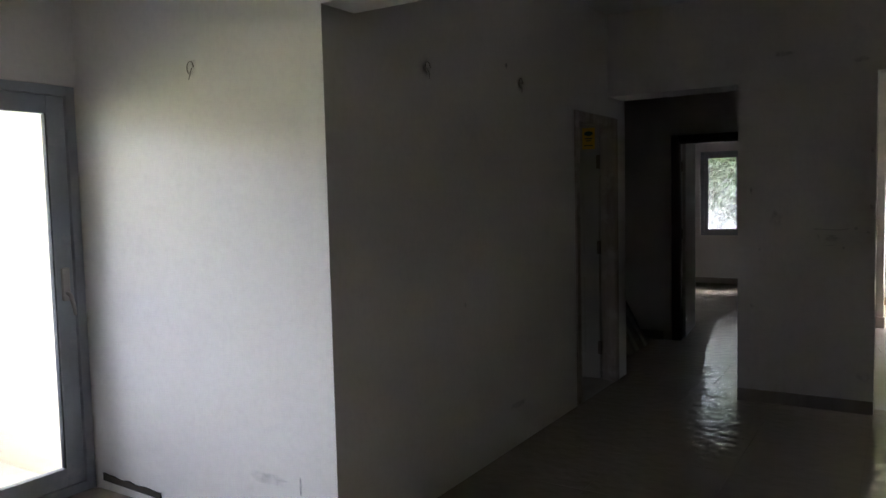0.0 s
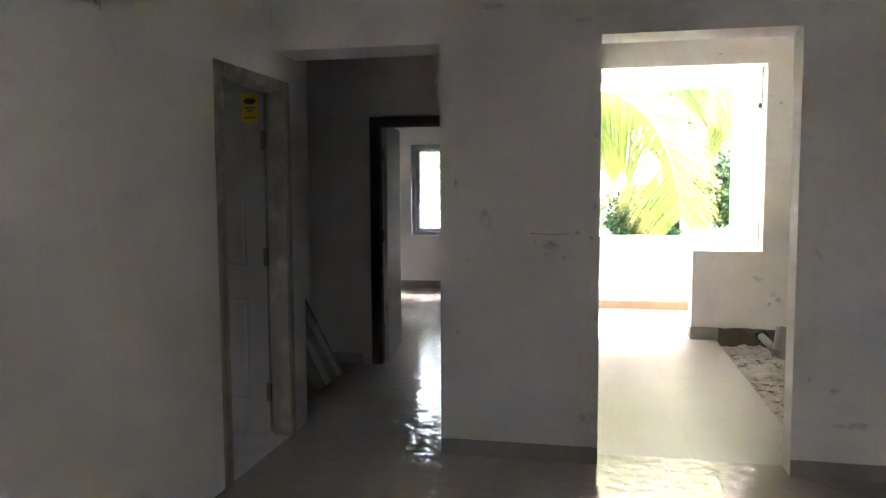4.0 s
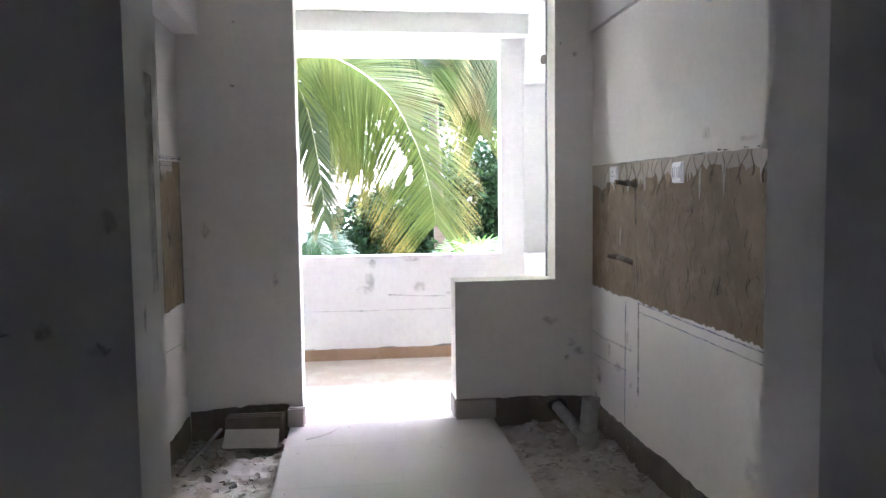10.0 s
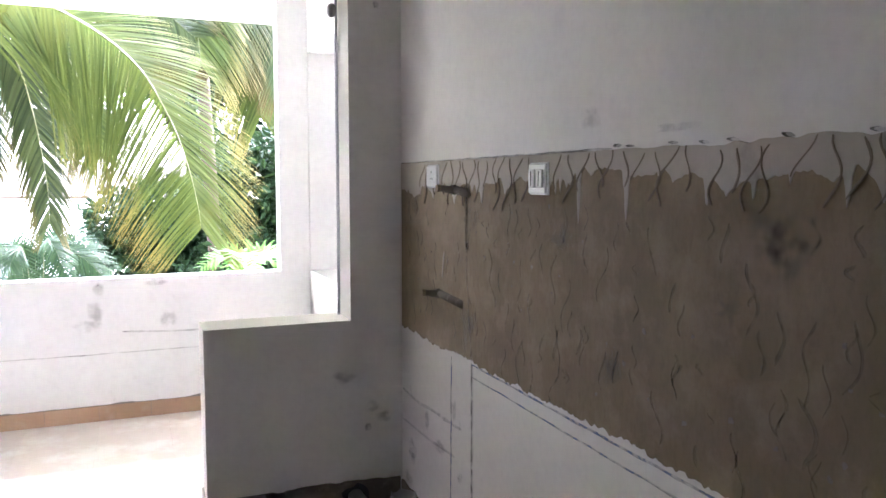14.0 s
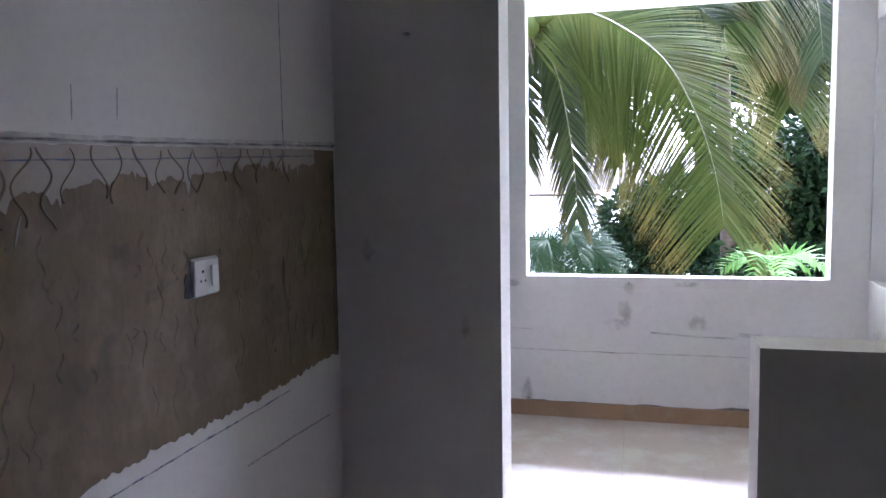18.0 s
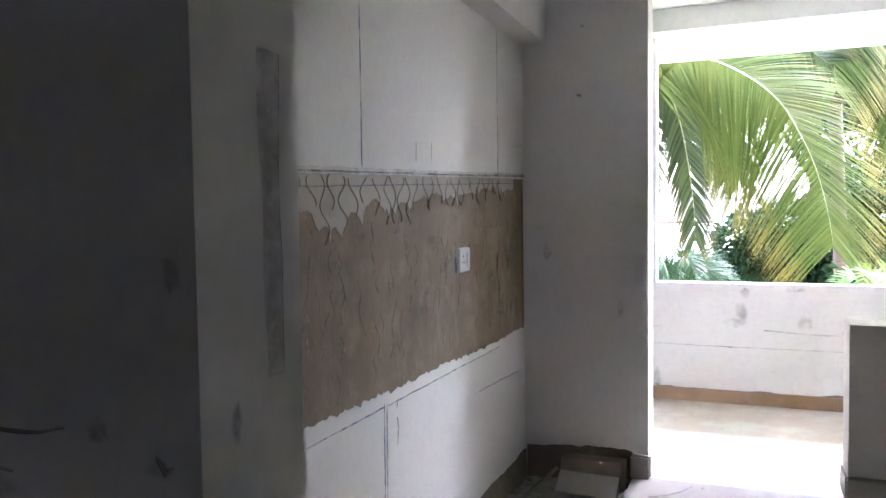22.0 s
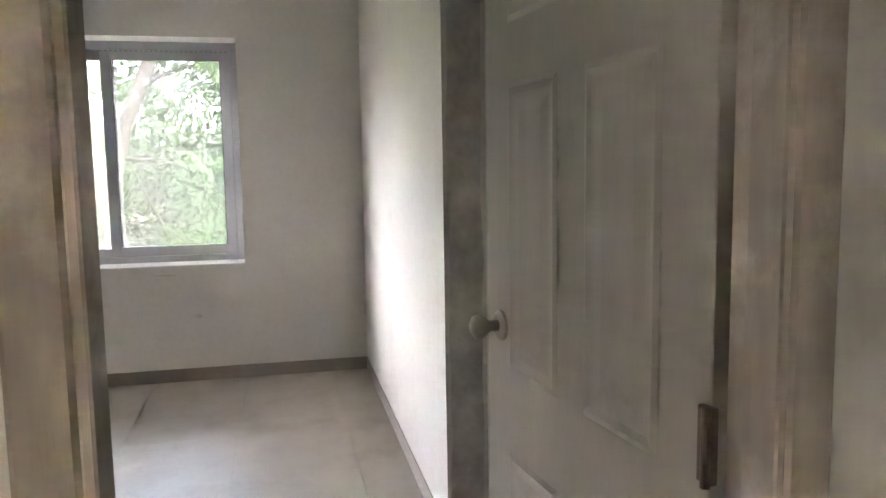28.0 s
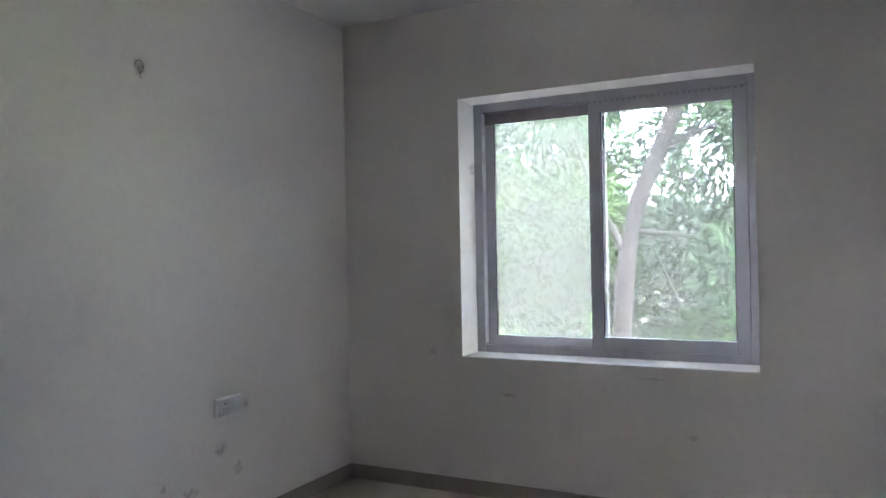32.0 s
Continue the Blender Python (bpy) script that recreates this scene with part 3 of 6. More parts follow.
def blot(bm, w, u, z, ru, rz, d, seed, rough=0.30, n=22, solid=False):
    """An uneven patch on a wall, full in the middle and fading at the rim; solid ones have a thickness."""
    W = WALLS[w]
    fl = fade_of(bm)
    LAYERS[0] = (LAYERS[0] + 1) % 12
    d += LAYERS[0] * 0.00006
    mid = bm.verts.new(W(u, z, d))
    mid[fl] = 1.0
    rings = []
    for s in ((0.55, 1.0), (1.0, 1.0 if solid else 0.0)) + (((1.0, 1.0),) if solid else ()):
        ring = []
        for k in range(n):
            a = k * 2 * math.pi / n
            q = s[0] * (1 + rough * noise.noise((math.cos(a) * 1.6 + seed, math.sin(a) * 1.6, seed * 1.7)) * 1.6)
            v = bm.verts.new(W(u + math.cos(a) * ru * q, z + math.sin(a) * rz * q, 0.0 if len(rings) == 2 else d))
            v[fl] = s[1]
            ring.append(v)
        rings.append(ring)
    fs = [bm.faces.new((mid, rings[0][k], rings[0][(k + 1) % n])) for k in range(n)]
    for a, b in zip(rings, rings[1:]):
        fs += [bm.faces.new((a[k], b[k], b[(k + 1) % n], a[(k + 1) % n])) for k in range(n)]
    if w in FLIP:
        bmesh.ops.reverse_faces(bm, faces=fs)


def scuff(w, u, z, ru, rz, seed, material=None, d=0.0012):
    bm = bmesh.new()
    blot(bm, w, u, z, ru, rz, d, seed)
    return part("scuff", bm, material or SMUDGE, on(w))


def scratch(w, pts, width=0.006, material=None, d=0.0014):
    bm = bmesh.new()
    fine = []
    for (a, b), (c, e) in zip(pts, pts[1:]):
        n = max(2, int(math.hypot(c - a, e - b) / 0.025))
        fine += [(a + (c - a) * k / n, b + (e - b) * k / n) for k in range(n)]
    fine.append(pts[-1])
    ribbon(bm, w, [(u + 0.0022 * n1(z * 13 + u * 9, 1.0), z + 0.0022 * n1(u * 13 + z * 9, 2.0)) for u, z in fine], width, d)
    return part("scratch", bm, material or DIRT, on(w))


def spread(a, b, n):
    return [a + (b - a) * i / (n - 1) for i in range(n)]


# brown plaster strips where the tiles came off
def brown_strip(w, u0, u1, zb0, zb1, zt0, zt1, seed):
    us = spread(u0, u1, 330)
    f = [(u - u0) / (u1 - u0) for u in us]
    lo = [(u, zb0 + (zb1 - zb0) * k + 0.012 * n1(u * 4, seed) + 0.010 * n1(u * 23, seed) + 0.009 * n1(u * 61, seed) + 0.011 * abs(n1(u * 95, seed + 2))) for u, k in zip(us, f)]
    hi = [(u, zt0 + (zt1 - zt0) * k + 0.004 * n1(u * 5, seed + 3) + 0.003 * n1(u * 40, seed)) for u, k in zip(us, f)]
    bm = bmesh.new()
    slab(bm, w, lo, hi, 0.004)
    ob = part("plaster_strip", bm, BROWN, on(w), "bare brown cement plaster with ragged edges")
    return us, f


def adhesive(w, u0, u1, top, depth, seed, drips=()):
    """A pale band whose lower edge runs in arches between pointed drips."""
    rng = random.Random(int(seed * 7))
    cuts = [u0]
    while cuts[-1] < u1:
        cuts.append(cuts[-1] + rng.uniform(0.045, 0.20))
    deep = [rng.uniform(0.72, 1.25) for _ in cuts]
    hollow = [rng.uniform(0.08, 0.45) for _ in cuts]
    fine = list(drips) + [(rng.uniform(u0, u1), rng.uniform(0.01, 0.045), rng.uniform(0.003, 0.006)) for _ in range(14)]

    def edge(u):
        k = max(i for i in range(len(cuts)) if cuts[i] <= u + 1e-9)
        k = min(k, len(cuts) - 2)
        t = (u - cuts[k]) / (cuts[k + 1] - cuts[k])
        d = deep[k] + (deep[k + 1] - deep[k]) * t
        d *= 1 - hollow[k] * max(0.0, math.sin(math.pi * min(1.0, max(0.0, t)))) ** 0.6
        d += 0.10 * n1(u * 33, seed) + 0.05 * n1(u * 90, seed + 4)
        return max(0.010, depth(u) * d) + max([h * math.exp(-((u - c) / q) ** 2) for c, h, q in fine])

    us = spread(u0, u1, 760)
    bm = bmesh.new()
    slab(bm, w, [(u, top(u) - edge(u)) for u in us], [(u, top(u) + 0.003 * n1(u * 31, seed)) for u in us], 0.0065)
    return part("adhesive_band", bm, ADHESIVE, on(w), "pale ragged band of dry tile adhesive")


def comb_marks(w, u0, u1, top, bottom, step, seed, amp=0.016, wave=0.14, d=0.0082, width=0.0045, material=None, phase=1.6, leans=(-0.22, 0.22), broken=False, mirrored=False):
    rng = random.Random(seed)
    bm = bmesh.new()
    u, count = u0, 0
    while u < u1:
        z1, z0 = top(u) - rng.uniform(0.0, 0.015), bottom(u) + rng.uniform(-0.03, 0.03)
        ph, a = rng.uniform(0, phase), amp * rng.uniform(0.7, 1.25)
        if mirrored:
            ph += math.pi * (count % 2)
        count += 1
        wv, lean = wave * rng.uniform(0.85, 1.2), rng.uniform(*leans)
        if rng.random() < 0.22:
            z0 += (z1 - z0) * rng.uniform(0.25, 0.6)
        if broken:
            h = z1 - z0
            z1 -= h * rng.uniform(0, 0.7)
            z0 = max(z0, z1 - h * rng.uniform(0.15, 0.6))
        n = max(8, int((z1 - z0) / 0.010))
        ribbon(bm, w, [(u + lean * (z1 - z) + a * math.sin(ph + 2 * math.pi * (z1 - z) / wv) + 0.005 * n1(z * 21, u), z) for z in spread(z1, z0, n)], width * rng.uniform(0.45, 1.25), d)
        u += step * rng.uniform(0.65, 1.4)
    return part("comb_marks", bm, material or GROOVE, on(w), "wavy trowel comb marks")


def faint_marks(w, u0, u1, z0, z1, count, seed, material=None):
    """Short dark drags and pits scattered over the brown plaster."""
    rng = random.Random(seed)
    bm = bmesh.new()
    for _ in range(count):
        u, z, l = rng.uniform(u0, u1), rng.uniform(z0 + 0.08, z1), rng.uniform(0.02, 0.11)
        ph = rng.uniform(0, 6)
        ribbon(bm, w, [(u + 0.010 * math.sin(ph + k * 0.8), z - l * k / 7) for k in range(8)], rng.uniform(0.002, 0.006), 0.0052)
    return part("drag_marks", bm, material or GROOVE, on(w))


def te(u):
    return 1.560 + (0.012 * n1(u * 6, 3) + 0.007 * n1(u * 24, 5)) * min(1.0, max(0.0, (7.35 - u) / 0.4))


def tw(u):
    return 1.53 + (u - 6.4) * 0.030


brown_strip("KE", YK, KY1 - 0.012, 0.838, 0.815, 1.552, 1.552, 1.0)
adhesive("KE", YK, KY1 - 0.012, te, lambda u: 0.088 + 0.02 * math.sin(u * 3.1) + 0.04 * min(1.0, max(0.0, u - 7.2)), 2.0,
         ((7.594, 0.15, 0.008), (7.380, 0.12, 0.008), (7.099, 0.06, 0.007), (6.760, 0.07, 0.006), (8.21, 0.06, 0.010)))
comb_marks("KE", 5.9, 7.75, te, lambda u: te(u) - 0.125, 0.055, 3, 0.020, 0.15, width=0.0040, phase=2.4, leans=(0.0, 0.45), mirrored=True)
comb_marks("KE", 7.86, KY1 - 0.30, te, lambda u: te(u) - 0.15, 0.058, 33, 0.018, 0.15, width=0.0036, phase=2.4, leans=(0.0, 0.40), mirrored=True)
comb_marks("KE", 6.35, 8.2, lambda u: 1.40, lambda u: 1.06 + 0.1 * math.sin(u * 9), 0.105, 4, 0.014, 0.16, 0.0052, 0.0055, FAINT, 6.28, broken=True)
comb_marks("KE", 6.35, 8.1, lambda u: 1.12, lambda u: 0.86 + 0.05 * math.sin(u * 7), 0.085, 8, 0.016, 0.14, 0.0052, 0.0065, FAINT, 6.28, broken=True)
faint_marks("KE", 5.8, 9.0, 0.86, 1.42, 110, 5, FAINT)
faint_marks("KE", 5.8, 9.0, 0.86, 1.42, 9, 15, PALE)
brown_strip("KW", YK, 9.05, 0.835, 0.775, 1.505, 1.607, 11.0)
adhesive("KW", YK, KY1 - 0.22, tw, lambda u: max(0.055, 0.185 - (u - 6.4) * 0.055), 12.0, ((7.35, 0.04, 0.012), (8.02, 0.05, 0.010), (8.62, 0.04, 0.009)))
comb_marks("KW", 5.8, KY1 - 0.45, tw, lambda u: tw(u) - max(0.08, 0.21 - (u - 6.4) * 0.055), 0.066, 13, 0.022, 0.13, width=0.0040, phase=2.2, leans=(-0.25, 0.25), mirrored=True)
comb_marks("KW", 6.0, 7.6, lambda u: 1.30, lambda u: 0.90, 0.12, 18, 0.015, 0.14, 0.0052, 0.0055, FAINT, 6.28, broken=True)
faint_marks("KW", 5.8, 8.9, 0.86, 1.40, 110, 15, FAINT)
faint_marks("KW", 6.2, 8.9, 0.86, 1.40, 9, 25, PALE)
for w, seed in (("KE", 61), ("KW", 62)):
    rng = random.Random(seed)
    bm = bmesh.new()
    for k in range(46):
        a = rng.uniform(0.0015, 0.007)
        blot(bm, w, rng.uniform(5.9, 8.9), rng.uniform(0.88, 1.42), a, a * rng.uniform(0.6, 1.6), 0.0062, k * 1.9 + seed, 0.6, 8, True)
    part("plaster_specks", bm, CRUMB, on(w), "pale specks of mortar")
    bm = bmesh.new()
    for k in range(16):
        a = rng.uniform(0.03, 0.11)
        blot(bm, w, rng.uniform(5.9, 8.9), rng.uniform(0.92, 1.40), a, a * rng.uniform(0.4, 1.2), 0.0054, k * 2.3 + seed, 0.7, 26)
    part("rubbed_patches", bm, RUBBED, on(w), "paler rubbed patches in the brown plaster")
# rough chiselled patch near the doorway: shallow pits, torn ridges and pale crumbs
bm = bmesh.new()
rng = random.Random(55)
for k in range(34):
    a = rng.uniform(0.010, 0.045)
    blot(bm, "KE", 6.36 + rng.gauss(0, 0.075), 1.32 + rng.gauss(0, 0.065), a, a * rng.uniform(0.6, 1.6), 0.0058, 2.2 + k * 1.7, 0.9, 30)
part("damp_patch", bm, WET, on("KE"), "dark damp broken patch in the plaster")
bm = bmesh.new()
for k in range(40):
    a = rng.uniform(0.006, 0.022)
    blot(bm, "KE", 6.36 + rng.gauss(0, 0.07), 1.31 + rng.gauss(0, 0.06), a, a * rng.uniform(0.4, 1.3), rng.uniform(0.0045, 0.009), 3.9 + k * 1.1, 1.0, 11, True)
part("torn_ridges", bm, BROWN, on("KE"), "torn lumps of brown plaster")
bm = bmesh.new()
rng = random.Random(77)
for k in range(34):
    blot(bm, "KE", 6.38 + rng.gauss(0, 0.030), 1.255 + rng.gauss(0, 0.014), rng.uniform(0.001, 0.008), rng.uniform(0.001, 0.0035), rng.uniform(0.007, 0.012), k * 1.3, 0.9, 9, True)
part("plaster_crumbs", bm, CRUMB, on("KE"), "pale crumbs of mortar in a chiselled patch")
# chased channel below the large socket
bm = bmesh.new()
slab(bm, "KW", [(6.645 + 0.006 * n1(z * 20), z) for z in spread(0.815, 1.18, 24)], [(6.735 + 0.008 * n1(z * 17, 4), z) for z in spread(0.815, 1.18, 24)], 0.006)
part("chased_channel", bm, ROUGH_DARK, on("KW"), "dark chiselled cable channel")
bm = bmesh.new()
slab(bm, "KW", [(6.668 + 0.008 * n1(z * 25, 7), z) for z in spread(0.825, 1.03, 20)], [(6.705 + 0.008 * n1(z * 22, 9), z) for z in spread(0.825, 1.03, 20)], 0.0075)
part("channel_filling", bm, FOOT, on("KW"), "grey mortar left in the channel")

# setting-out lines and scratches
scratch("KW", [(6.45, 1.492), (8.9, 1.580)], 0.004, CHALK_BLUE, 0.0095)
scratch("KW", [(7.17, 1.58), (7.17, 2.34)], 0.005, CHALK_BLUE)
scratch("KW", [(8.61, 1.61), (8.61, 2.34)], 0.004, CHALK_BLUE)
scuff("KW", 8.568, 1.17, 0.014, 0.07, 14.2, FAINT, 0.0056)
scratch("KW", [(8.575, 1.225), (8.566, 1.13), (8.585, 1.06)], 0.018, FAINT, 0.0058)
scratch("KW", [(8.590, 1.06), (8.600, 0.95), (8.602, 0.84)], 0.007, PALE, 0.0060)
scuff("KW", 8.588, 1.05, 0.014, 0.02, 15.1, PALE, 0.0064)
scratch("KW", [(9.02, 1.57), (9.03, 1.2), (9.028, 0.80)], 0.040, FAINT, 0.0056)
scratch("KW", [(7.29, 0.12), (7.30, 0.77)], 0.005, CHALK_BLUE)
scratch("KW", [(7.31, 0.30), (7.32, 0.77)], 0.004, CHALK_BLUE)
scratch("KW", [(6.3, 0.768), (8.6, 0.748)], 0.004, CHALK_BLUE)
for u, z in ((6.651, 1.55), (6.714, 1.55), (7.6, 1.62), (7.75, 1.63)):
    scratch("KW", [(u, z), (u + 0.004, z + 0.075)], 0.004)
scratch("KW", [(8.285, 0.591), (8.60, 0.576), (8.954, 0.553)], 0.006)
scratch("KW", [(7.40, 0.60), (7.41, 0.66), (7.40, 0.70)], 0.007)
scratch("KW", [(7.40, 0.735), (7.405, 0.765)], 0.004)
scratch("KW", [(6.84, 1.33), (6.82, 1.20), (6.79, 1.10)], 0.008, PALE, 0.0062)
scratch("KW", [(7.42, 1.36), (7.44, 1.42)], 0.006, ADHESIVE, 0.0062)
scratch("KW", [(6.2, 1.530), (7.0, 1.556), (7.9, 1.584), (9.05, 1.624)], 0.005, LINE, 0.0100)
scratch("KW", [(6.2, 1.532), (7.0, 1.558), (7.9, 1.587), (9.05, 1.627)], 0.020, SMUDGE, 0.0096)
scratch("KE", [(7.45, 1.562), (8.2, 1.561), (9.05, 1.560)], 0.005, LINE, 0.0100)
for u in (6.39, 6.52, 6.70, 6.88, 7.02, 7.10, 7.20, 7.36, 7.41):
    scratch("KE", [(u, 1.566 + 0.008 * n1(u * 9)), (u + 0.022, 1.568 + 0.006 * n1(u * 5))], 0.008, LINE, 0.0100)
scratch("KE", [(5.8, 0.803), (7.0, 0.806), (8.3, 0.812)], 0.006, CHALK_BLUE)
scratch("KE", [(5.8, 0.755), (7.0, 0.758), (8.3, 0.766)], 0.004, CHALK_BLUE)
scratch("KE", [(8.490, 0.10), (8.487, 0.80)], 0.006, CHALK_BLUE)
scratch("KE", [(8.340, 1.44), (8.335, 1.15), (8.29, 0.84), (8.285, 0.31)], 0.010, RUB, 0.0058)
scratch("KE", [(8.345, 1.48), (8.335, 1.30), (8.333, 1.22)], 0.030, FAINT, 0.0056)
scratch("KE", [(8.551, 1.205), (8.562, 1.15), (8.573, 1.10)], 0.010, ADHESIVE, 0.0068)
scratch("KE", [(9.06, 0.527), (8.85, 0.515), (8.7, 0.528), (8.38, 0.537)], 0.013, RUB)
scratch("KE", [(9.06, 0.385), (8.75, 0.39), (8.45, 0.41)], 0.010, SMUDGE)
scratch("KE", [(5.8, 2.385), (7.4, 2.385), (9.05, 2.386)], 0.004, DIRT, 0.001)
for k, (u, z, a, b) in enumerate(((8.95, 0.55, 0.015, 0.03), (8.95, 0.25, 0.05, 0.02), (8.4, 0.55, 0.012, 0.02), (7.55, 1.645, 0.06, 0.03), (7.2, 1.60, 0.08, 0.012), (8.98, 0.12, 0.06, 0.05), (7.1, 0.32, 0.10, 0.07))):
    scuff("KE", u, z, a, b, 3.3 + k)
for k, (u, z, a, b) in enumerate(((-0.552, 1.230, 0.018, 0.004), (-0.492, 1.120, 0.014, 0.005), (-0.387, 1.105, 0.010, 0.010), (-0.906, 1.085, 0.010, 0.014), (-0.953, 0.688, 0.014, 0.020),
                                  (-0.227, 1.741, 0.010, 0.018), (-0.247, 1.210, 0.014, 0.012), (-0.229, 1.377, 0.010, 0.018), (-0.362, 1.233, 0.009, 0.004), (-0.316, 1.235, 0.014, 0.014), (-0.963, 1.50, 0.012, 0.03),
                                  (0.83, 0.508, 0.010, 0.012), (1.088, 1.978, 0.010, 0.006))):
    scuff("KF", u, z, a, b, 9.1 + k, RUB)
scratch("KF", [(-0.568, 1.231), (-0.529, 1.229), (-0.485, 1.226), (-0.443, 1.225), (-0.389, 1.227), (-0.358, 1.233)], 0.0032, LINE)
scratch("KF", [(-0.551, 1.192), (-0.537, 1.188), (-0.535, 1.174), (-0.545, 1.160)], 0.007, RUB)
scratch("KF", [(-0.504, 1.120), (-0.478, 1.120), (-0.436, 1.122)], 0.0036, RUB)
scratch("KF", [(-0.250, 1.218), (-0.240, 1.203), (-0.232, 1.210)], 0.006, RUB)
scratch("KF", [(-0.505, 1.190), (-0.425, 1.186)], 0.004, SMUDGE)
scratch("KF", [(0.835, 1.21), (0.845, 1.16), (0.872, 1.11)], 0.014, SMUDGE)
for k, (u, z, a, b) in enumerate(((-0.46, 1.165, 0.05, 0.022), (-0.76, 2.42, 0.07, 0.02), (-0.30, 2.33, 0.05, 0.02), (-0.8, 1.3, 0.04, 0.06), (-0.26, 0.25, 0.05, 0.04), (1.05, 0.28, 0.10, 0.02), (0.95, 0.45, 0.03, 0.02))):
    scuff("KF", u, z, a, b, 21.7 + k)
bm = bmesh.new()
slab(bm, "JL", [(5.600 + 0.008 * n1(z * 9), z) for z in spread(1.27, 1.58, 30)], [(5.632 + 0.008 * n1(z * 8, 3), z) for z in spread(1.27, 1.58, 30)], 0.0012)
part("trowel_smear", bm, RUB, on("JL"), "grey trowel smear")
scuff("JL", 5.555, 1.24, 0.008, 0.022, 3.9, DIRT)
for k, (u, z, a, b) in enumerate(((0.151, 0.60, 0.07, 0.03), (0.20, 0.68, 0.04, 0.05), (0.623, 0.615, 0.035, 0.045), (0.224, 0.82, 0.03, 0.03), (0.9, 0.55, 0.06, 0.012), (-0.40, 0.15, 0.03, 0.06), (-0.5, 0.84, 0.05, 0.02), (0.55, 0.85, 0.06, 0.015), (1.2, 0.5, 0.04, 0.03), (1.4, 0.2, 0.05, 0.06))):
    scuff("PAR", u, z, a * 1.35, b * 1.35, 31.7 + k, DAMP)
scratch("PAR", [(-0.55, 0.425), (0.1, 0.418), (0.8, 0.42), (1.4, 0.416)], 0.006, DAMP)
scratch("PAR", [(0.35, 0.55), (0.6, 0.535), (0.85, 0.53)], 0.010, DAMP)
scratch("PAR", [(-0.5, 0.555), (-0.36, 0.55)], 0.008, DAMP)
bm = bmesh.new()
us = spread(-0.98, 1.5, 120)
slab(bm, "PAR", [(u, 0.094) for u in us], [(u, 0.097 + max(0.0, 0.030 * n1(u * 5, 2)) + max(0.0, 0.010 * n1(u * 30))) for u in us], 0.003)
part("mortar_line", bm, MORTAR, on("PAR"), "ragged mortar line over the skirting")


# conduit stubs: a ring of pipe in a rough hole with two wires
def light_point(w, u, z, r=0.022):
    bm = bmesh.new()
    W = WALLS[w]
    pts = [W(u + r * math.cos(k * math.pi / 8), z + r * 1.3 * math.sin(k * math.pi / 8), 0.008) for k in range(13)]
    tube(bm, pts, 0.0022, 6)
    tube(bm, [W(u, z, 0.0), W(u + 0.006, z - 0.03, 0.014), W(u - 0.004, z - 0.055, 0.016)], 0.0016, 6)
    ob = part("wire_end", bm, MORTAR)
    tagged(ob, "dark wire loop sticking out of the wall", "wire", "light points in the walls")
    scuff(w, u, z, 0.035, 0.045, u + z)


light_point("LW", 2.975, 2.131)
light_point("LW", 3.987, 2.171)
scuff("LW", 3.813, 2.25, 0.02, 0.02, 4.4, DIRT)
scuff("LW", 3.292, 0.933, 0.012, 0.016, 4.9)
scuff("LW", 3.9, 0.25, 0.12, 0.02, 5.9)
light_point("LIT", -2.779, 2.118)
scratch("LIT", [(-2.207, 0.32), (-2.205, 0.24)], 0.010)
scuff("LIT", -2.4, 0.28, 0.12, 0.03, 6.6)
light_point("BS", -4.957, 2.278)
scuff("BN", -5.1, 2.2, 0.03, 0.06, 7.7)
for k, (u, z, a, b) in enumerate(((-5.219, 0.29, 0.07, 0.03), (-5.543, 0.334, 0.04, 0.04), (-4.968, 0.193, 0.06, 0.04), (-5.3, 0.22, 0.05, 0.02), (-5.42, 0.45, 0.05, 0.05), (-5.05, 0.35, 0.02, 0.03))):
    scuff("BS", u, z, a, b, 41.7 + k, RUB)
for k, (u, z, a, b) in enumerate(((3.015, 0.824, 0.03, 0.025), (3.5, 0.60, 0.05, 0.012), (4.3, 0.74, 0.09, 0.008), (4.5, 0.45, 0.04, 0.015), (3.3, 1.9, 0.03, 0.05))):
    scuff("BW", u, z, a, b, 51.7 + k)
for k, (u, z, a, b) in enumerate(((1.362, 2.317, 0.007, 0.010), (1.45, 2.252, 0.015, 0.018), (-0.6, 2.42, 0.012, 0.010), (-0.62, 2.05, 0.02, 0.01), (0.9, 2.72, 0.02, 0.01), (0.4, 2.74, 0.012, 0.01))):
    scuff("KB", u, z, a, b, 61.7 + k, DIRT)
for k, (u, z, a, b) in enumerate(((1.42, 0.45, 0.04, 0.03), (1.3, 0.60, 0.06, 0.03), (-0.8, 1.2, 0.03, 0.05), (-0.4, 0.9, 0.02, 0.05))):
    scuff("KB", u, z, a, b, 71.7 + k)
# brown splashes in the corner above the drain
scuff("KB", 1.48, 0.40, 0.045, 0.035, 91.3, RUBBED)
scuff("KB", 1.40, 0.36, 0.020, 0.020, 92.3, DIRT)
for k, (u, z, a, b) in enumerate(((8.61, 0.40, 0.06, 0.030), (8.93, 0.27, 0.06, 0.07), (8.46, 0.59, 0.03, 0.05), (8.40, 0.34, 0.03, 0.022), (8.75, 0.47, 0.03, 0.05))):
    scuff("KE", u, z, a, b, 93.3 + k, RUB)

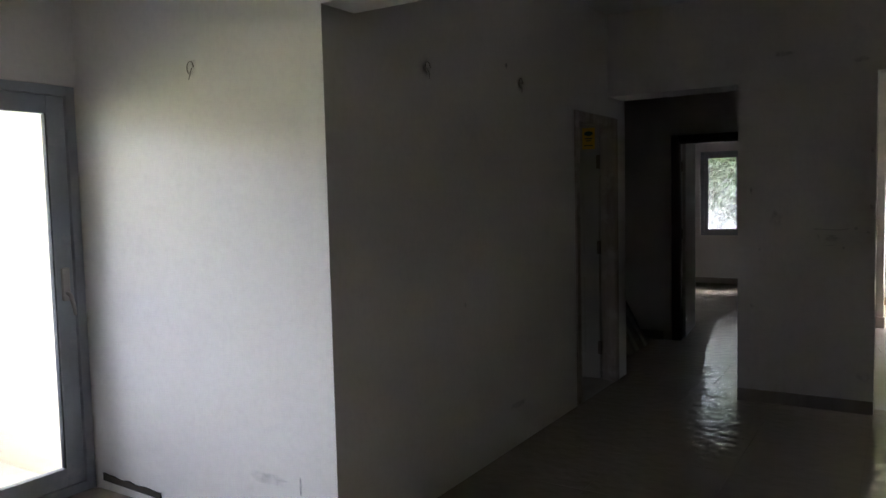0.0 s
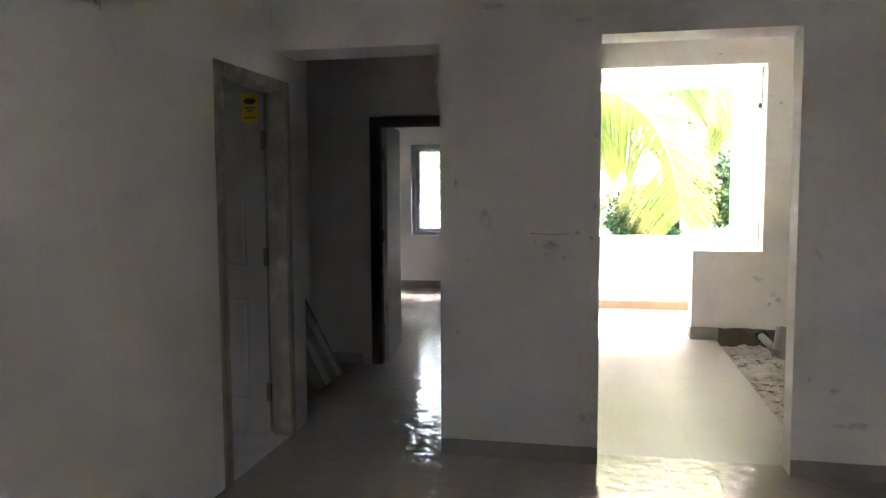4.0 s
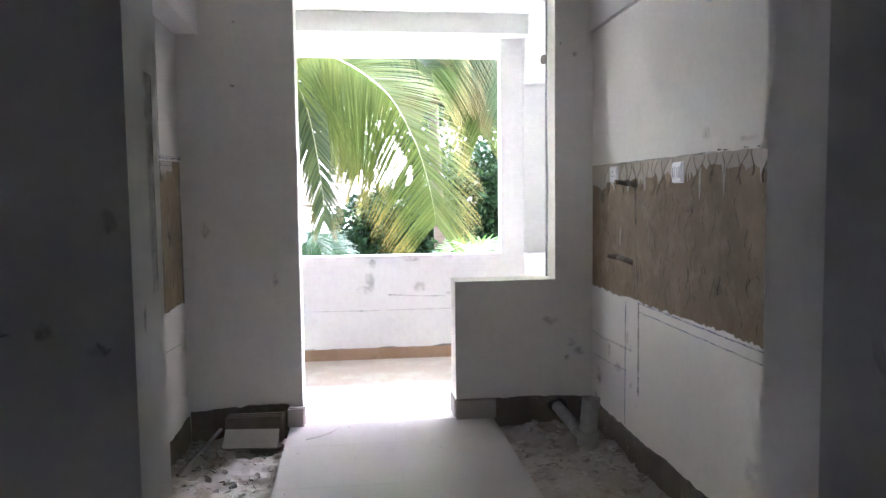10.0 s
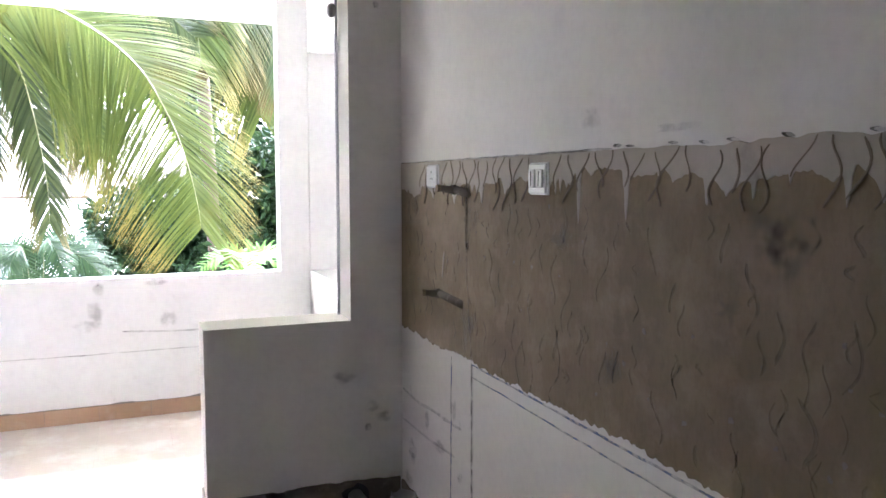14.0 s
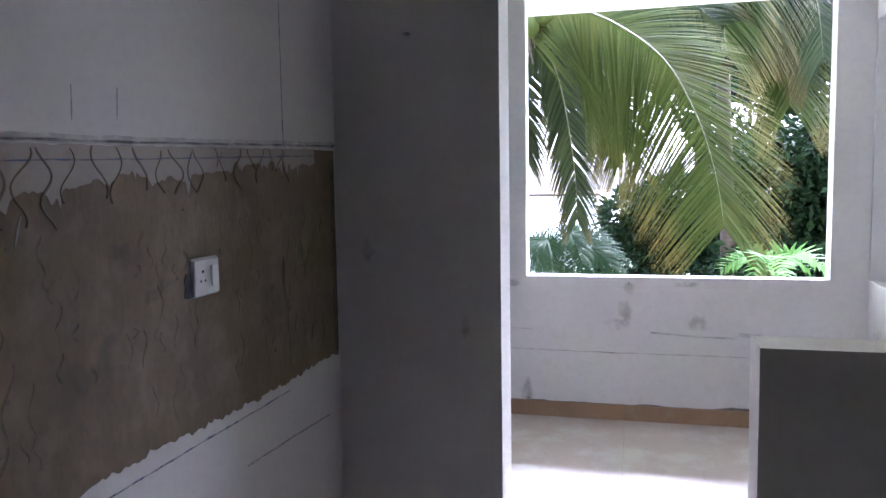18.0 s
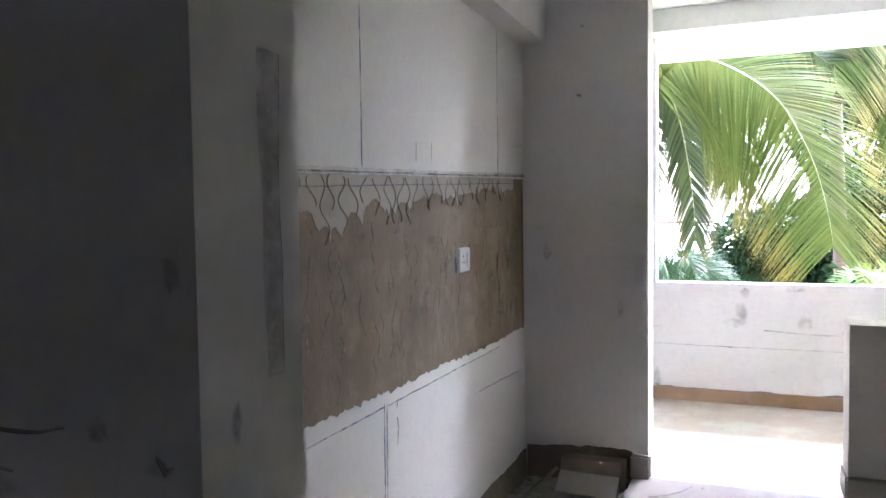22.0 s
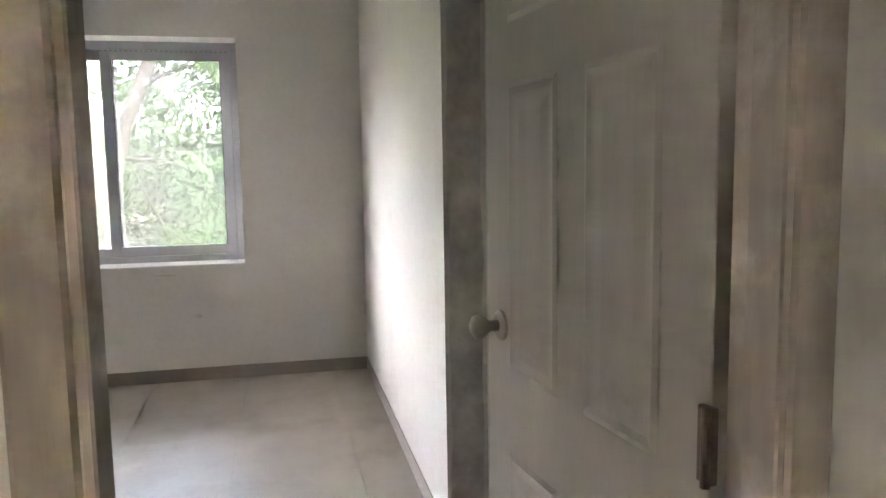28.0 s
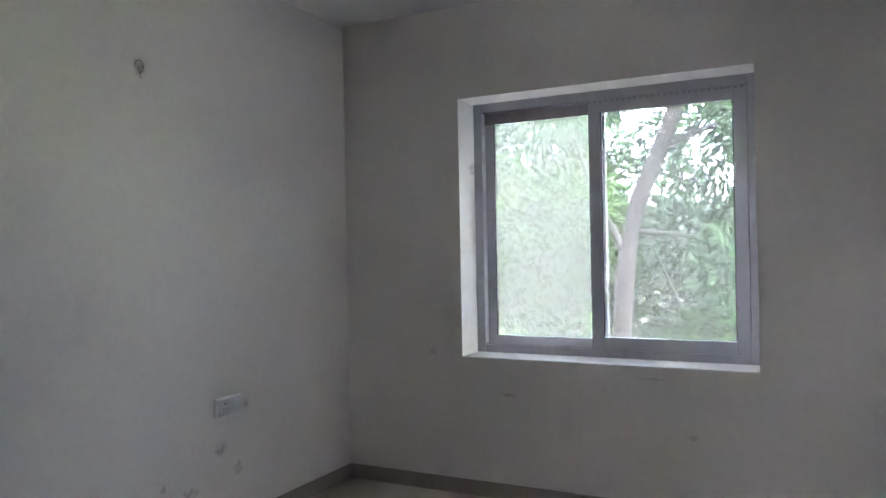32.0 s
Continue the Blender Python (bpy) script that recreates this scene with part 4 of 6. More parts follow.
# broken plaster line along the foot of the kitchen walls
for w, a, b, h, s in (("KE", YK, KY1 - 0.012, 0.085, 1.0), ("KW", YK, KY1 - 0.012, 0.085, 2.0), ("KB", KX0 + 0.012, -0.335, 0.125, 3.0), ("KB", 0.92, KX1 - 0.012, 0.115, 4.0)):
    us = spread(a, b, 120 if w != "KB" else 30)
    bm = bmesh.new()
    slab(bm, w, [(u, -0.118) for u in us], [(u, h + 0.02 * n1(u * 3, s) + 0.010 * n1(u * 14, s) + 0.006 * n1(u * 50, s)) for u in us], 0.010)
    part("broken_plaster_foot", bm, FOOT, on(w), "dark broken plaster at the foot of the wall")
bm = bmesh.new()
us = spread(-3.62, -3.15, 40)
slab(bm, "LIT", [(u, 0.05 - (u + 3.62) * 0.03) for u in us], [(u, 0.085 + 0.015 * n1(u * 11) - (u + 3.62) * 0.03) for u in us], 0.006)
part("broken_plaster_foot", bm, ROUGH_DARK, on("LIT"), "chipped brown plaster above the floor")


# ---- switch and socket plates ----
def plate(w, u, z, width, height, kind, tilt=0.0):
    W = WALLS[w]
    s = -1 if w in ("KE", "BS") else 1
    base = new("socket" if "socket" in kind else "light_switch")
    o, ux, nz = Vector(W(u, z, 0)), Vector(W(u + 1, z, 0)) - Vector(W(u, z, 0)), Vector(W(u, z, 1)) - Vector(W(u, z, 0))
    upv = Vector((0, 0, 1))
    rx = ux if ux.cross(upv).dot(nz) > 0 else -ux
    m = Matrix((rx, upv, nz)).transposed().to_4x4()
    base.matrix_world = Matrix.Translation(o) @ m @ pose(0, 0, 0, 0, 0, tilt)
    tagged(base, {"socket": "white plastic socket plate with three pin holes on the wall", "switch": "white plastic switch plate with rocker switches on the wall",
                  "wide_socket": "wide white plastic socket and switch plate on the wall"}[kind], "socket" if "socket" in kind else "switch", "wall plates")
    hw, hh = width / 2, height / 2
    bm = bmesh.new()
    soft_box(bm, -hw - 0.004, -hh - 0.004, 0.0, hw + 0.004, hh + 0.004, 0.010, 0.002)
    part("back_box", bm, PLASTIC, base)
    bm = bmesh.new()
    soft_box(bm, -hw, -hh, 0.010, hw, hh, 0.018, 0.003)
    part("plate", bm, PLASTIC, base)
    if kind == "switch":
        for k in (-1, 1):
            bm = bmesh.new()
            soft_box(bm, k * hw * 0.45 - hw * 0.34, -hh * 0.62, 0.018, k * hw * 0.45 + hw * 0.34, hh * 0.62, 0.024, 0.002)
            part("rocker", bm, PLASTIC, base)
            bm = bmesh.new()
            soft_box(bm, k * hw * 0.45 - 0.002, -hh * 0.5, 0.0242, k * hw * 0.45 + 0.002, hh * 0.5, 0.0252, 0.0003)
            part("slot", bm, SLOT, base)
    else:
        cx = -hw * 0.35 if kind == "wide_socket" else 0
        for dx, dy, r in ((0, 0.016, 0.0048), (-0.011, -0.010, 0.0036), (0.011, -0.010, 0.0036)):
            bm = bmesh.new()
            tube(bm, [(cx + dx, dy, 0.0178), (cx + dx, dy, 0.0186)], r, 10)
            part("pin_hole", bm, SLOT, base)
        if kind == "wide_socket":
            bm = bmesh.new()
            soft_box(bm, hw * 0.30, -hh * 0.6, 0.018, hw * 0.75, hh * 0.6, 0.023, 0.002)
            part("rocker", bm, PLASTIC, base)
    return base


plate("KE", 8.659, 1.500, 0.11, 0.085, "socket")
plate("KE", 7.805, 1.488, 0.10, 0.088, "switch")
plate("KE", 7.498, 2.234, 0.09, 0.09, "socket")
plate("KW", 6.712, 1.208, 0.118, 0.090, "wide_socket", 3)
plate("KW", 8.075, 1.220, 0.125, 0.10, "wide_socket")
plate("BS", -5.47, 0.665, 0.17, 0.085, "wide_socket")
scuff("BS", -5.60, 0.655, 0.04, 0.03, 81.0)
bm = bmesh.new()
blot(bm, "KW", 7.995, 1.20, 0.020, 0.03, 0.0062, 5.5, 0.6, 14, True)
part("hole", bm, SLOT, on("KW"), "dark hole in the plaster")


# ---- pipes ----
def water_stub(u, z, length, chase_to):
    base = anchor("water_pipe_stub", KX1, u, z, "grey water pipe stub chased into brown plaster", "pipe", "water stubs")
    bm = bmesh.new()
    tube(bm, [(0.004, 0, 0), (-0.03, 0, 0), (-length, 0.0, 0.006)], [0.014, 0.014, 0.011], 12)
    part("pipe", bm, STUB, base, smooth=True)
    bm = bmesh.new()
    tube(bm, [(-0.002, 0, 0), (-0.022, 0, 0)], 0.019, 12)
    part("collar", bm, STUB, base)
    bm = bmesh.new()
    tube(bm, [(-length + 0.002, 0, 0.006), (-length - 0.012, 0, 0.006)], 0.014, 6)
    part("plug", bm, PLUG, base)
    bm = bmesh.new()
    tube(bm, [(-0.006, 0.0, 0.0), (-0.006, chase_to - u, -0.012)], 0.016, 10)
    part("chased_pipe", bm, STUB, base, smooth=True)
    return base


water_stub(8.44, 1.449, 0.07, 8.32)
water_stub(8.60, 1.034, 0.07, 8.37)
drain = anchor("drain_pipe", 1.395, 8.62, -0.085, "grey PVC drain pipe standing in the rubble with a jagged top", "pipe")
bm = bmesh.new()
rr, n = 0.052, 24
lo = [bm.verts.new((rr * math.cos(k * 2 * math.pi / n), rr * math.sin(k * 2 * math.pi / n), 0.10)) for k in range(n)]
hi = [bm.verts.new((rr * math.cos(k * 2 * math.pi / n) + 0.02, rr * math.sin(k * 2 * math.pi / n), 0.30 + 0.014 * n1(k * 0.9) + (0.008 if k % 5 == 0 else 0))) for k in range(n)]
li = [bm.verts.new((v.co.x * 0.9, v.co.y * 0.9, v.co.z)) for v in lo]
hj = [bm.verts.new((0.02 + (v.co.x - 0.02) * 0.9, v.co.y * 0.9, v.co.z)) for v in hi]
for k in range(n):
    j = (k + 1) % n
    bm.faces.new((lo[k], lo[j], hi[j], hi[k]))
    bm.faces.new((hi[k], hi[j], hj[j], hj[k]))
    bm.faces.new((hj[k], hj[j], li[j], li[k]))
part("riser", bm, PVC, drain)
bm = bmesh.new()
tube(bm, [(0, 0, 0.0), (0, 0, 0.085), (0.002, 0, 0.095), (0.002, 0, 0.115)], [0.062, 0.062, 0.064, 0.062], 24)
part("socket_collar", bm, PVC, drain, smooth=False)
bm = bmesh.new()
tube(bm, [(-0.02, 0.02, 0.07), (-0.045, 0.20, 0.11), (-0.06, 0.44, 0.13)], [0.036, 0.036, 0.036], 16)
part("branch", bm, PVC, drain, smooth=True)
bm = bmesh.new()
blot(bm, "KB", 1.345, 0.045, 0.062, 0.062, 0.0125, 8.1, 0.35, 20, True)
part("hole", bm, SLOT, on("KB"), "dark broken hole round the drain pipe")

conduit = anchor("conduit", 1.312, 9.235, 0.86, "thin grey conduit running up the opening's side", "conduit")
bm = bmesh.new()
tube(bm, [(0, 0, 0), (0.002, 0, 0.6), (0, 0.002, 1.2), (0, 0, 1.755)], 0.007, 10)
part("tube", bm, ALU_LIGHT, conduit, smooth=True)
bm = bmesh.new()
bmesh.ops.create_uvsphere(bm, u_segments=14, v_segments=9, radius=0.032)
bmesh.ops.transform(bm, matrix=Matrix.Translation((-0.022, -0.01, 1.385)) @ Matrix.Diagonal((0.7, 1, 1, 1)), verts=bm.verts[:])
part("junction_box", bm, PVC, conduit, "round grey junction box", True)


# ---- rubble strips in the kitchen ----
def rubble_bed(name, x0, x1, y0, y1, seed):
    nx, ny = 26, 130
    bm = bmesh.new()
    grid = []
    for j in range(ny + 1):
        row = []
        for i in range(nx + 1):
            x, y = x0 + (x1 - x0) * i / nx, y0 + (y1 - y0) * j / ny
            h = -0.066 + 0.040 * noise.noise((x * 4, y * 4, seed)) + 0.022 * noise.noise((x * 13, y * 13, seed)) + 0.010 * noise.noise((x * 40, y * 40, seed))
            row.append(bm.verts.new((x, y, max(h, -0.115))))
        grid.append(row)
    for j in range(ny):
        for i in range(nx):
            bm.faces.new((grid[j][i], grid[j][i + 1], grid[j + 1][i + 1], grid[j + 1][i]))
    tagged(part(name, bm, SOIL, None, "", True), "rough dusty screed with dark soil and broken plaster", "rubble", kind="stuff")
    rng = random.Random(int(seed * 10))
    bm = bmesh.new()
    for _ in range(900):
        x, y, r = rng.uniform(x0 + 0.02, x1 - 0.02), rng.uniform(y0 + 0.6, y1 - 0.02), 0.003 + 0.030 * rng.random() ** 5
        h = -0.066 + 0.040 * noise.noise((x * 4, y * 4, seed)) + 0.022 * noise.noise((x * 13, y * 13, seed))
        t = bmesh.new()
        k = rng.randint(5, 7)
        a0 = rng.uniform(0, 6)
        th = r * rng.uniform(0.08, 0.26)
        top = [t.verts.new((r * rng.uniform(0.6, 1.2) * math.cos(a0 + q * 6.283 / k), r * rng.uniform(0.6, 1.2) * math.sin(a0 + q * 6.283 / k), th)) for q in range(k)]
        bot = [t.verts.new((v.co.x * 1.08, v.co.y * 1.08, -th)) for v in top]
        t.faces.new(top)
        t.faces.new(bot[::-1])
        for q in range(k):
            t.faces.new((bot[q], bot[(q + 1) % k], top[(q + 1) % k], top[q]))
        bmesh.ops.transform(t, matrix=pose(x, y, h + th * 0.6, rng.gauss(0, 17), rng.gauss(0, 17), 0), verts=t.verts[:])
        merge(bm, t)
    tagged(part("plaster_chips", bm, RUBBLE), "loose pale chips of plaster and tile on the rubble", "rubble", kind="stuff")


rubble_bed("rubble_bed", 0.92, KX1, YK, KY1, 1.3)
rubble_bed("rubble_bed", KX0, -0.335, YK, KY1, 4.6)

# skirting pieces left standing beside the balcony doorway
for x0, x1, y in ((0.68, 0.935, KY1), (-0.345, -0.248, KY1)):
    ob = new("skirting_block")
    ob.matrix_world = pose(x0, y, 0)
    tagged(ob, "grey-brown skirting tile bedded in mortar at the doorway", "skirting", "skirting blocks")
    bm = bmesh.new()
    soft_box(bm, 0.004, -0.030, -0.0, x1 - x0 - 0.004, -0.0005, 0.118, 0.003)
    part("mortar_bed", bm, MORTAR, ob)
    bm = bmesh.new()
    soft_box(bm, 0, -0.044, 0.001, x1 - x0, -0.0305, 0.112, 0.002)
    part("tile", bm, CARD, ob, "grey-beige skirting tile")
for a, x in ((0.0, 0.69), (1.0, -0.255)):
    ob = new("skirting_block")
    ob.matrix_world = pose(x, KY1, 0)
    tagged(ob, "grey-brown skirting tile on the side of the doorway", "skirting", "skirting blocks")
    bm = bmesh.new()
    sx = -1 if a == 0 else 1
    soft_box(bm, min(0.0005 * sx, 0.014 * sx), 0.0, 0.001, max(0.0005 * sx, 0.014 * sx), 0.20, 0.112, 0.002)
    part("tile", bm, CARD, ob)

# stack of tiles leaning in the rubble
stack = anchor("tile_stack", -0.54, 8.93, -0.06, "stack of brown-edged floor tiles leaning on the wall", "tiles")
for k in range(5):
    bm = bmesh.new()
    soft_box(bm, -0.165 + 0.004 * k, -0.006, 0.0, 0.16 + 0.003 * k, 0.006, 0.155 + 0.006 * (k % 3), 0.001)
    ob = part("tile", bm, CARTON, stack)
    ob.matrix_local = pose(0.004 * ((k * 7) % 3), 0.02 + 0.015 * k, 0.0, -12, 0, 0)
bm = bmesh.new()
soft_box(bm, -0.155, -0.075, 0.0, 0.155, 0.075, 0.010, 0.001)
ob = part("lying_tile", bm, CARD, stack, "pale tile lying tilted in front of the stack")
ob.matrix_local = pose(0.0, -0.075, 0.055, 28, 2, 1)
bm = bmesh.new()
soft_box(bm, -0.15, -0.055, -0.01, 0.15, 0.02, 0.035, 0.002)
part("brick_under", bm, CARTON, stack, "brown broken tile pieces below")
batten = anchor("batten", -0.86, 8.43, -0.04, "thin grey wooden batten lying across the rubble", "batten")
bm = bmesh.new()
soft_box(bm, -0.009, 0.0, -0.006, 0.009, 0.60, 0.010, 0.002)
ob = part("lath", bm, MORTAR, batten)
ob.matrix_local = pose(0, 0, 0.0, 5, 0, -12)
plank = anchor("timber_offcut", 1.18, 6.85, -0.045, "short pale timber offcut lying on the rubble", "timber")
bm = bmesh.new()
soft_box(bm, -0.16, -0.02, 0, 0.16, 0.02, 0.014, 0.002)
ob = part("board", bm, CARD, plank)
ob.matrix_local = pose(0, 0, 0.01, 4, 6, -22)
# crumbs on the walkway
bm = bmesh.new()
rng = random.Random(9)
for _ in range(46):
    x, y, r = rng.uniform(-0.28, 0.85), rng.uniform(7.0, 9.0), rng.uniform(0.002, 0.007)
    t = bmesh.new()
    bmesh.ops.create_cone(t, cap_ends=True, segments=5, radius1=r, radius2=r * 0.6, depth=r * 0.5)
    bmesh.ops.transform(t, matrix=pose(x, y, r * 0.26, 0, 0, rng.uniform(0, 360)), verts=t.verts[:])
    merge(bm, t)
tagged(part("floor_crumbs", bm, RUBBLE), "scattered crumbs of plaster on the floor", "rubble", kind="stuff")
loose = anchor("loose_wire", -0.22, 8.78, 0.0, "thin loose wire curled on the floor tiles", "wire")
bm = bmesh.new()
tube(bm, [(0, 0, 0.003), (0.08, 0.05, 0.003), (0.15, 0.13, 0.004), (0.19, 0.22, 0.003)], 0.0022, 6)
part("strand", bm, PVC, loose)


# ---- windows and doors ----
def frame_of(name, m, w, h, member, depth, material, label, category, kind="structure"):
    """A rectangular frame of four bars under a new empty; local x along the width, y outwards, z up."""
    base = new(name)
    base.matrix_world = m
    tagged(base, label, category, kind=kind)
    for a in ((0, 0, member, h), (w - member, 0, w, h), (member, 0, w - member, member), (member, h - member, w - member, h)):
        bm = bmesh.new()
        soft_box(bm, a[0], 0, a[1], a[2], depth, a[3], 0.003)
        part("frame_bar", bm, material, base)
    return base


def sash(base, x0, x1, z0, z1, y, member, material, depth=0.03, glass=None):
    bm = bmesh.new()
    soft_box(bm, x0, y, z0, x0 + member, y + depth, z1, 0.003)
    sa = part("sash", bm, material, base)
    for a in ((x1 - member, z0, x1, z1), (x0 + member, z0, x1 - member, z0 + member), (x0 + member, z1 - member, x1 - member, z1)):
        bm = bmesh.new()
        soft_box(bm, a[0], y, a[1], a[2], y + depth, a[3], 0.003)
        part("sash_bar", bm, material, sa)
    for a in ((x0 + member, z0 + member, x0 + member + 0.006, z1 - member), (x1 - member - 0.006, z0 + member, x1 - member, z1 - member)):
        bm = bmesh.new()
        box(bm, a[0], y + 0.004, a[1], a[2], y + depth - 0.004, a[3])
        part("gasket", bm, RUBBER, sa)
    bm = bmesh.new()
    box(bm, x0 + member, y + depth * 0.45, z0 + member, x1 - member, y + depth * 0.45 + 0.005, z1 - member)
    p = part("pane", bm, glass or GLASS, sa, "dusty glass pane")
    p.visible_shadow = False
    return sa


FACE_PX = Matrix(((0, -1, 0, 0), (1, 0, 0, 0), (0, 0, 1, 0), (0, 0, 0, 1)))

win = frame_of("window_bedroom", Matrix.Translation((BX0 - 0.215, 3.21, 0.797)) @ FACE_PX, 1.615, 1.52, 0.055, 0.085, ALU_LIGHT, "pale grey aluminium sliding window with two sashes", "window")
sash(win, 0.055, 0.80, 0.055, 1.47, 0.046, 0.055, ALU_LIGHT, glass=GLASS_DUSTY)
sash(win, 0.715, 1.56, 0.055, 1.465, 0.010, 0.068, ALU_LIGHT, glass=GLASS_TINT)
bm = bmesh.new()
box(bm, 0.06, 0.036, 1.395, 1.555, 0.042, 1.466)
part("brush_strip", bm, BRUSH, win, "dark brush strip under the head")
for k in range(46):
    bm = bmesh.new()
    box(bm, 0.065 + k * 0.0325, 0.006, 1.452, 0.065 + k * 0.0325 + 0.018, 0.0095, 1.464)
    part("track_tooth", bm, ALU, win)
bm = bmesh.new()
soft_box(bm, 0.002, -0.222, 0.001, 1.613, -0.002, 0.011, 0.003)
part("sill", bm, CEIL, win, "white stone window sill")
for k in range(2):
    bm = bmesh.new()
    box(bm, 0.056, 0.012 + 0.034 * k, 0.0552, 1.559, 0.018 + 0.034 * k, 0.066)
    part("track", bm, ALU_LIGHT, win)

farwin = frame_of("window_far_bedroom", pose(-2.96, FY1 + 0.06, 0.775), 1.16, 1.355, 0.055, 0.07, ALU, "grey aluminium sliding window in the second bedroom", "window")
sash(farwin, 0.055, 0.62, 0.055, 1.30, 0.038, 0.05, ALU, glass=GLASS_FAR)
sash(farwin, 0.55, 1.105, 0.055, 1.30, 0.006, 0.05, ALU, glass=GLASS_FAR)

sld = frame_of("sliding_door", Matrix.Translation((XS - 0.02, -0.55, 0.0)) @ FACE_PX, 2.77, 2.12, 0.05, 0.12, ALU, "grey aluminium sliding balcony door", "door")
sash(sld, 1.32, 2.715, 0.05, 2.07, 0.015, 0.095, ALU, 0.04)
sash(sld, 0.05, 1.42, 0.05, 2.07, 0.065, 0.095, ALU, 0.04)
bm = bmesh.new()
soft_box(bm, 2.645, -0.006, 1.02, 2.685, 0.0145, 1.19, 0.004)
h = part("handle_plate", bm, STEEL, sld, "dull metal door handle")
bm = bmesh.new()
tube(bm, [(2.665, -0.004, 1.06), (2.668, -0.03, 1.05), (2.678, -0.035, 1.0), (2.688, -0.03, 0.945)], [0.011, 0.011, 0.010, 0.008], 10)
part("handle", bm, STEEL, h, smooth=True)


def wood_frame(name, m, w, h, member, depth, material, label, stop=True):
    base = new(name)
    base.matrix_world = m
    tagged(base, label, "door frame", kind="structure")
    for nm, a in (("jamb", (0, 0, member, h)), ("jamb", (w - member, 0, w, h)), ("head", (member, h - member, w - member, h))):
        bm = bmesh.new()
        soft_box(bm, a[0], 0, a[1], a[2], depth, a[3], 0.006)
        p = part(nm, bm, material, base)
        if stop:
            bm = bmesh.new()
            if nm == "jamb":
                x = a[2] if a[0] == 0 else a[0] - 0.014
                soft_box(bm, x, 0.002, 0, x + 0.014, depth * 0.55, a[3] - member, 0.003)
            else:
                soft_box(bm, a[0], 0.002, a[1] - 0.014, a[2], depth * 0.55, a[1], 0.003)
            part("stop", bm, material, p)
    return base


wood_frame("door_frame_bedroom", Matrix.Translation((XL + 0.012, 4.827, 0.0)) @ FACE_PX, 0.871, 2.088, 0.062, 0.125, WOOD, "brown primed wooden door frame, worn, in the wall")
wood_frame("door_frame_far_bedroom", pose(-2.058, LY1 - 0.01, 0.0), 0.956, 2.058, 0.07, 0.13, WOOD_DARK, "dark brown wooden door frame of the second bedroom")
wood_frame("door_frame_dark_room", Matrix.Translation((LX0 + 0.01, 6.002, 0.0)) @ FACE_PX, 0.776, 2.078, 0.06, 0.13, WOOD_DARK, "dark brown wooden frame of an unlit doorway")


def panel_door(name, m, w, h, material, label, knob=True):
    """Leaf with six raised panels; local x from the hinge, +y the face with the knob, z up."""
    base = new(name)
    base.matrix_world = m
    tagged(base, label, "door", kind="structure")
    st, mu = 0.115, 0.095
    pw = (w - 2 * st - mu) / 2
    bm = bmesh.new()
    soft_box(bm, 0, -0.034, 0.0, w, 0.0, h, 0.002)
    leaf = part("leaf", bm, material, base)
    for x in (st, st + pw + mu):
        for z0, z1 in ((0.20, 0.82), (1.00, 1.60), (1.72, 1.93)):
            bm = bmesh.new()
            rim = [(x, z0), (x + pw, z0), (x + pw, z1), (x, z1)]
            lv = []
            for inset, y in ((0.0, 0.0003), (0.012, 0.0040), (0.024, 0.0018), (0.034, 0.0016), (0.062, 0.0046)):
                lv.append([bm.verts.new((cx + (inset if cx == x else -inset), y, cz + (inset if cz == z0 else -inset))) for cx, cz in rim])
            for a, b in zip(lv, lv[1:]):
                for k in range(4):
                    bm.faces.new((a[k], a[(k + 1) % 4], b[(k + 1) % 4], b[k]))
            bm.faces.new(lv[-1])
            bmesh.ops.recalc_face_normals(bm, faces=bm.faces[:])
            part("panel", bm, material, leaf)
    if knob:
        bm = bmesh.new()
        tube(bm, [(w - 0.075, 0.0, 1.09), (w - 0.075, 0.006, 1.09), (w - 0.075, 0.010, 1.09)], [0.034, 0.033, 0.024], 20)
        rose = part("rose", bm, KNOB, base, "dull steel knob rose")
        bm = bmesh.new()
        tube(bm, [(w - 0.075, 0.008, 1.09), (w - 0.075, 0.030, 1.09), (w - 0.075, 0.038, 1.09), (w - 0.075, 0.050, 1.09), (w - 0.075, 0.062, 1.09), (w - 0.075, 0.070, 1.09)],
             [0.013, 0.012, 0.020, 0.027, 0.025, 0.014], 20)
        part("knob", bm, KNOB, rose, "dull steel round knob", True)
    for z in (0.25, 1.06, 1.74):
        bm = bmesh.new()
        soft_box(bm, -0.012, -0.004, z - 0.05, 0.016, 0.010, z + 0.055, 0.002)
        tube(bm, [(-0.006, 0.012, z - 0.052), (-0.006, 0.012, z + 0.057)], 0.007, 10)
        part("hinge", bm, HINGE, base, "brown steel hinge")
    return base


ang = math.degrees(math.atan2(-0.095, -0.76))
leaf_m = pose(-2.122, 5.622, 0.012, 0, 0, ang)
bdoor = panel_door("door_bedroom", leaf_m, 0.755, 2.02, DOOR, "dusty off-white six-panel door standing open, with a yellow sticker")
bm = bmesh.new()
soft_box(bm, 0.025, 0.0095, 1.845, 0.125, 0.0108, 2.012, 0.0004)
stick = part("sticker", bm, YELLOW, bdoor, "yellow paper sticker with dark print")
bm = bmesh.new()
n = 24
vs = [bm.verts.new((0.075 + 0.036 * math.cos(k * 2 * math.pi / n), 0.0116, 1.968 + 0.018 * math.sin(k * 2 * math.pi / n))) for k in range(n)]
bm.faces.new(vs)
part("print", bm, GREEN_INK, stick)
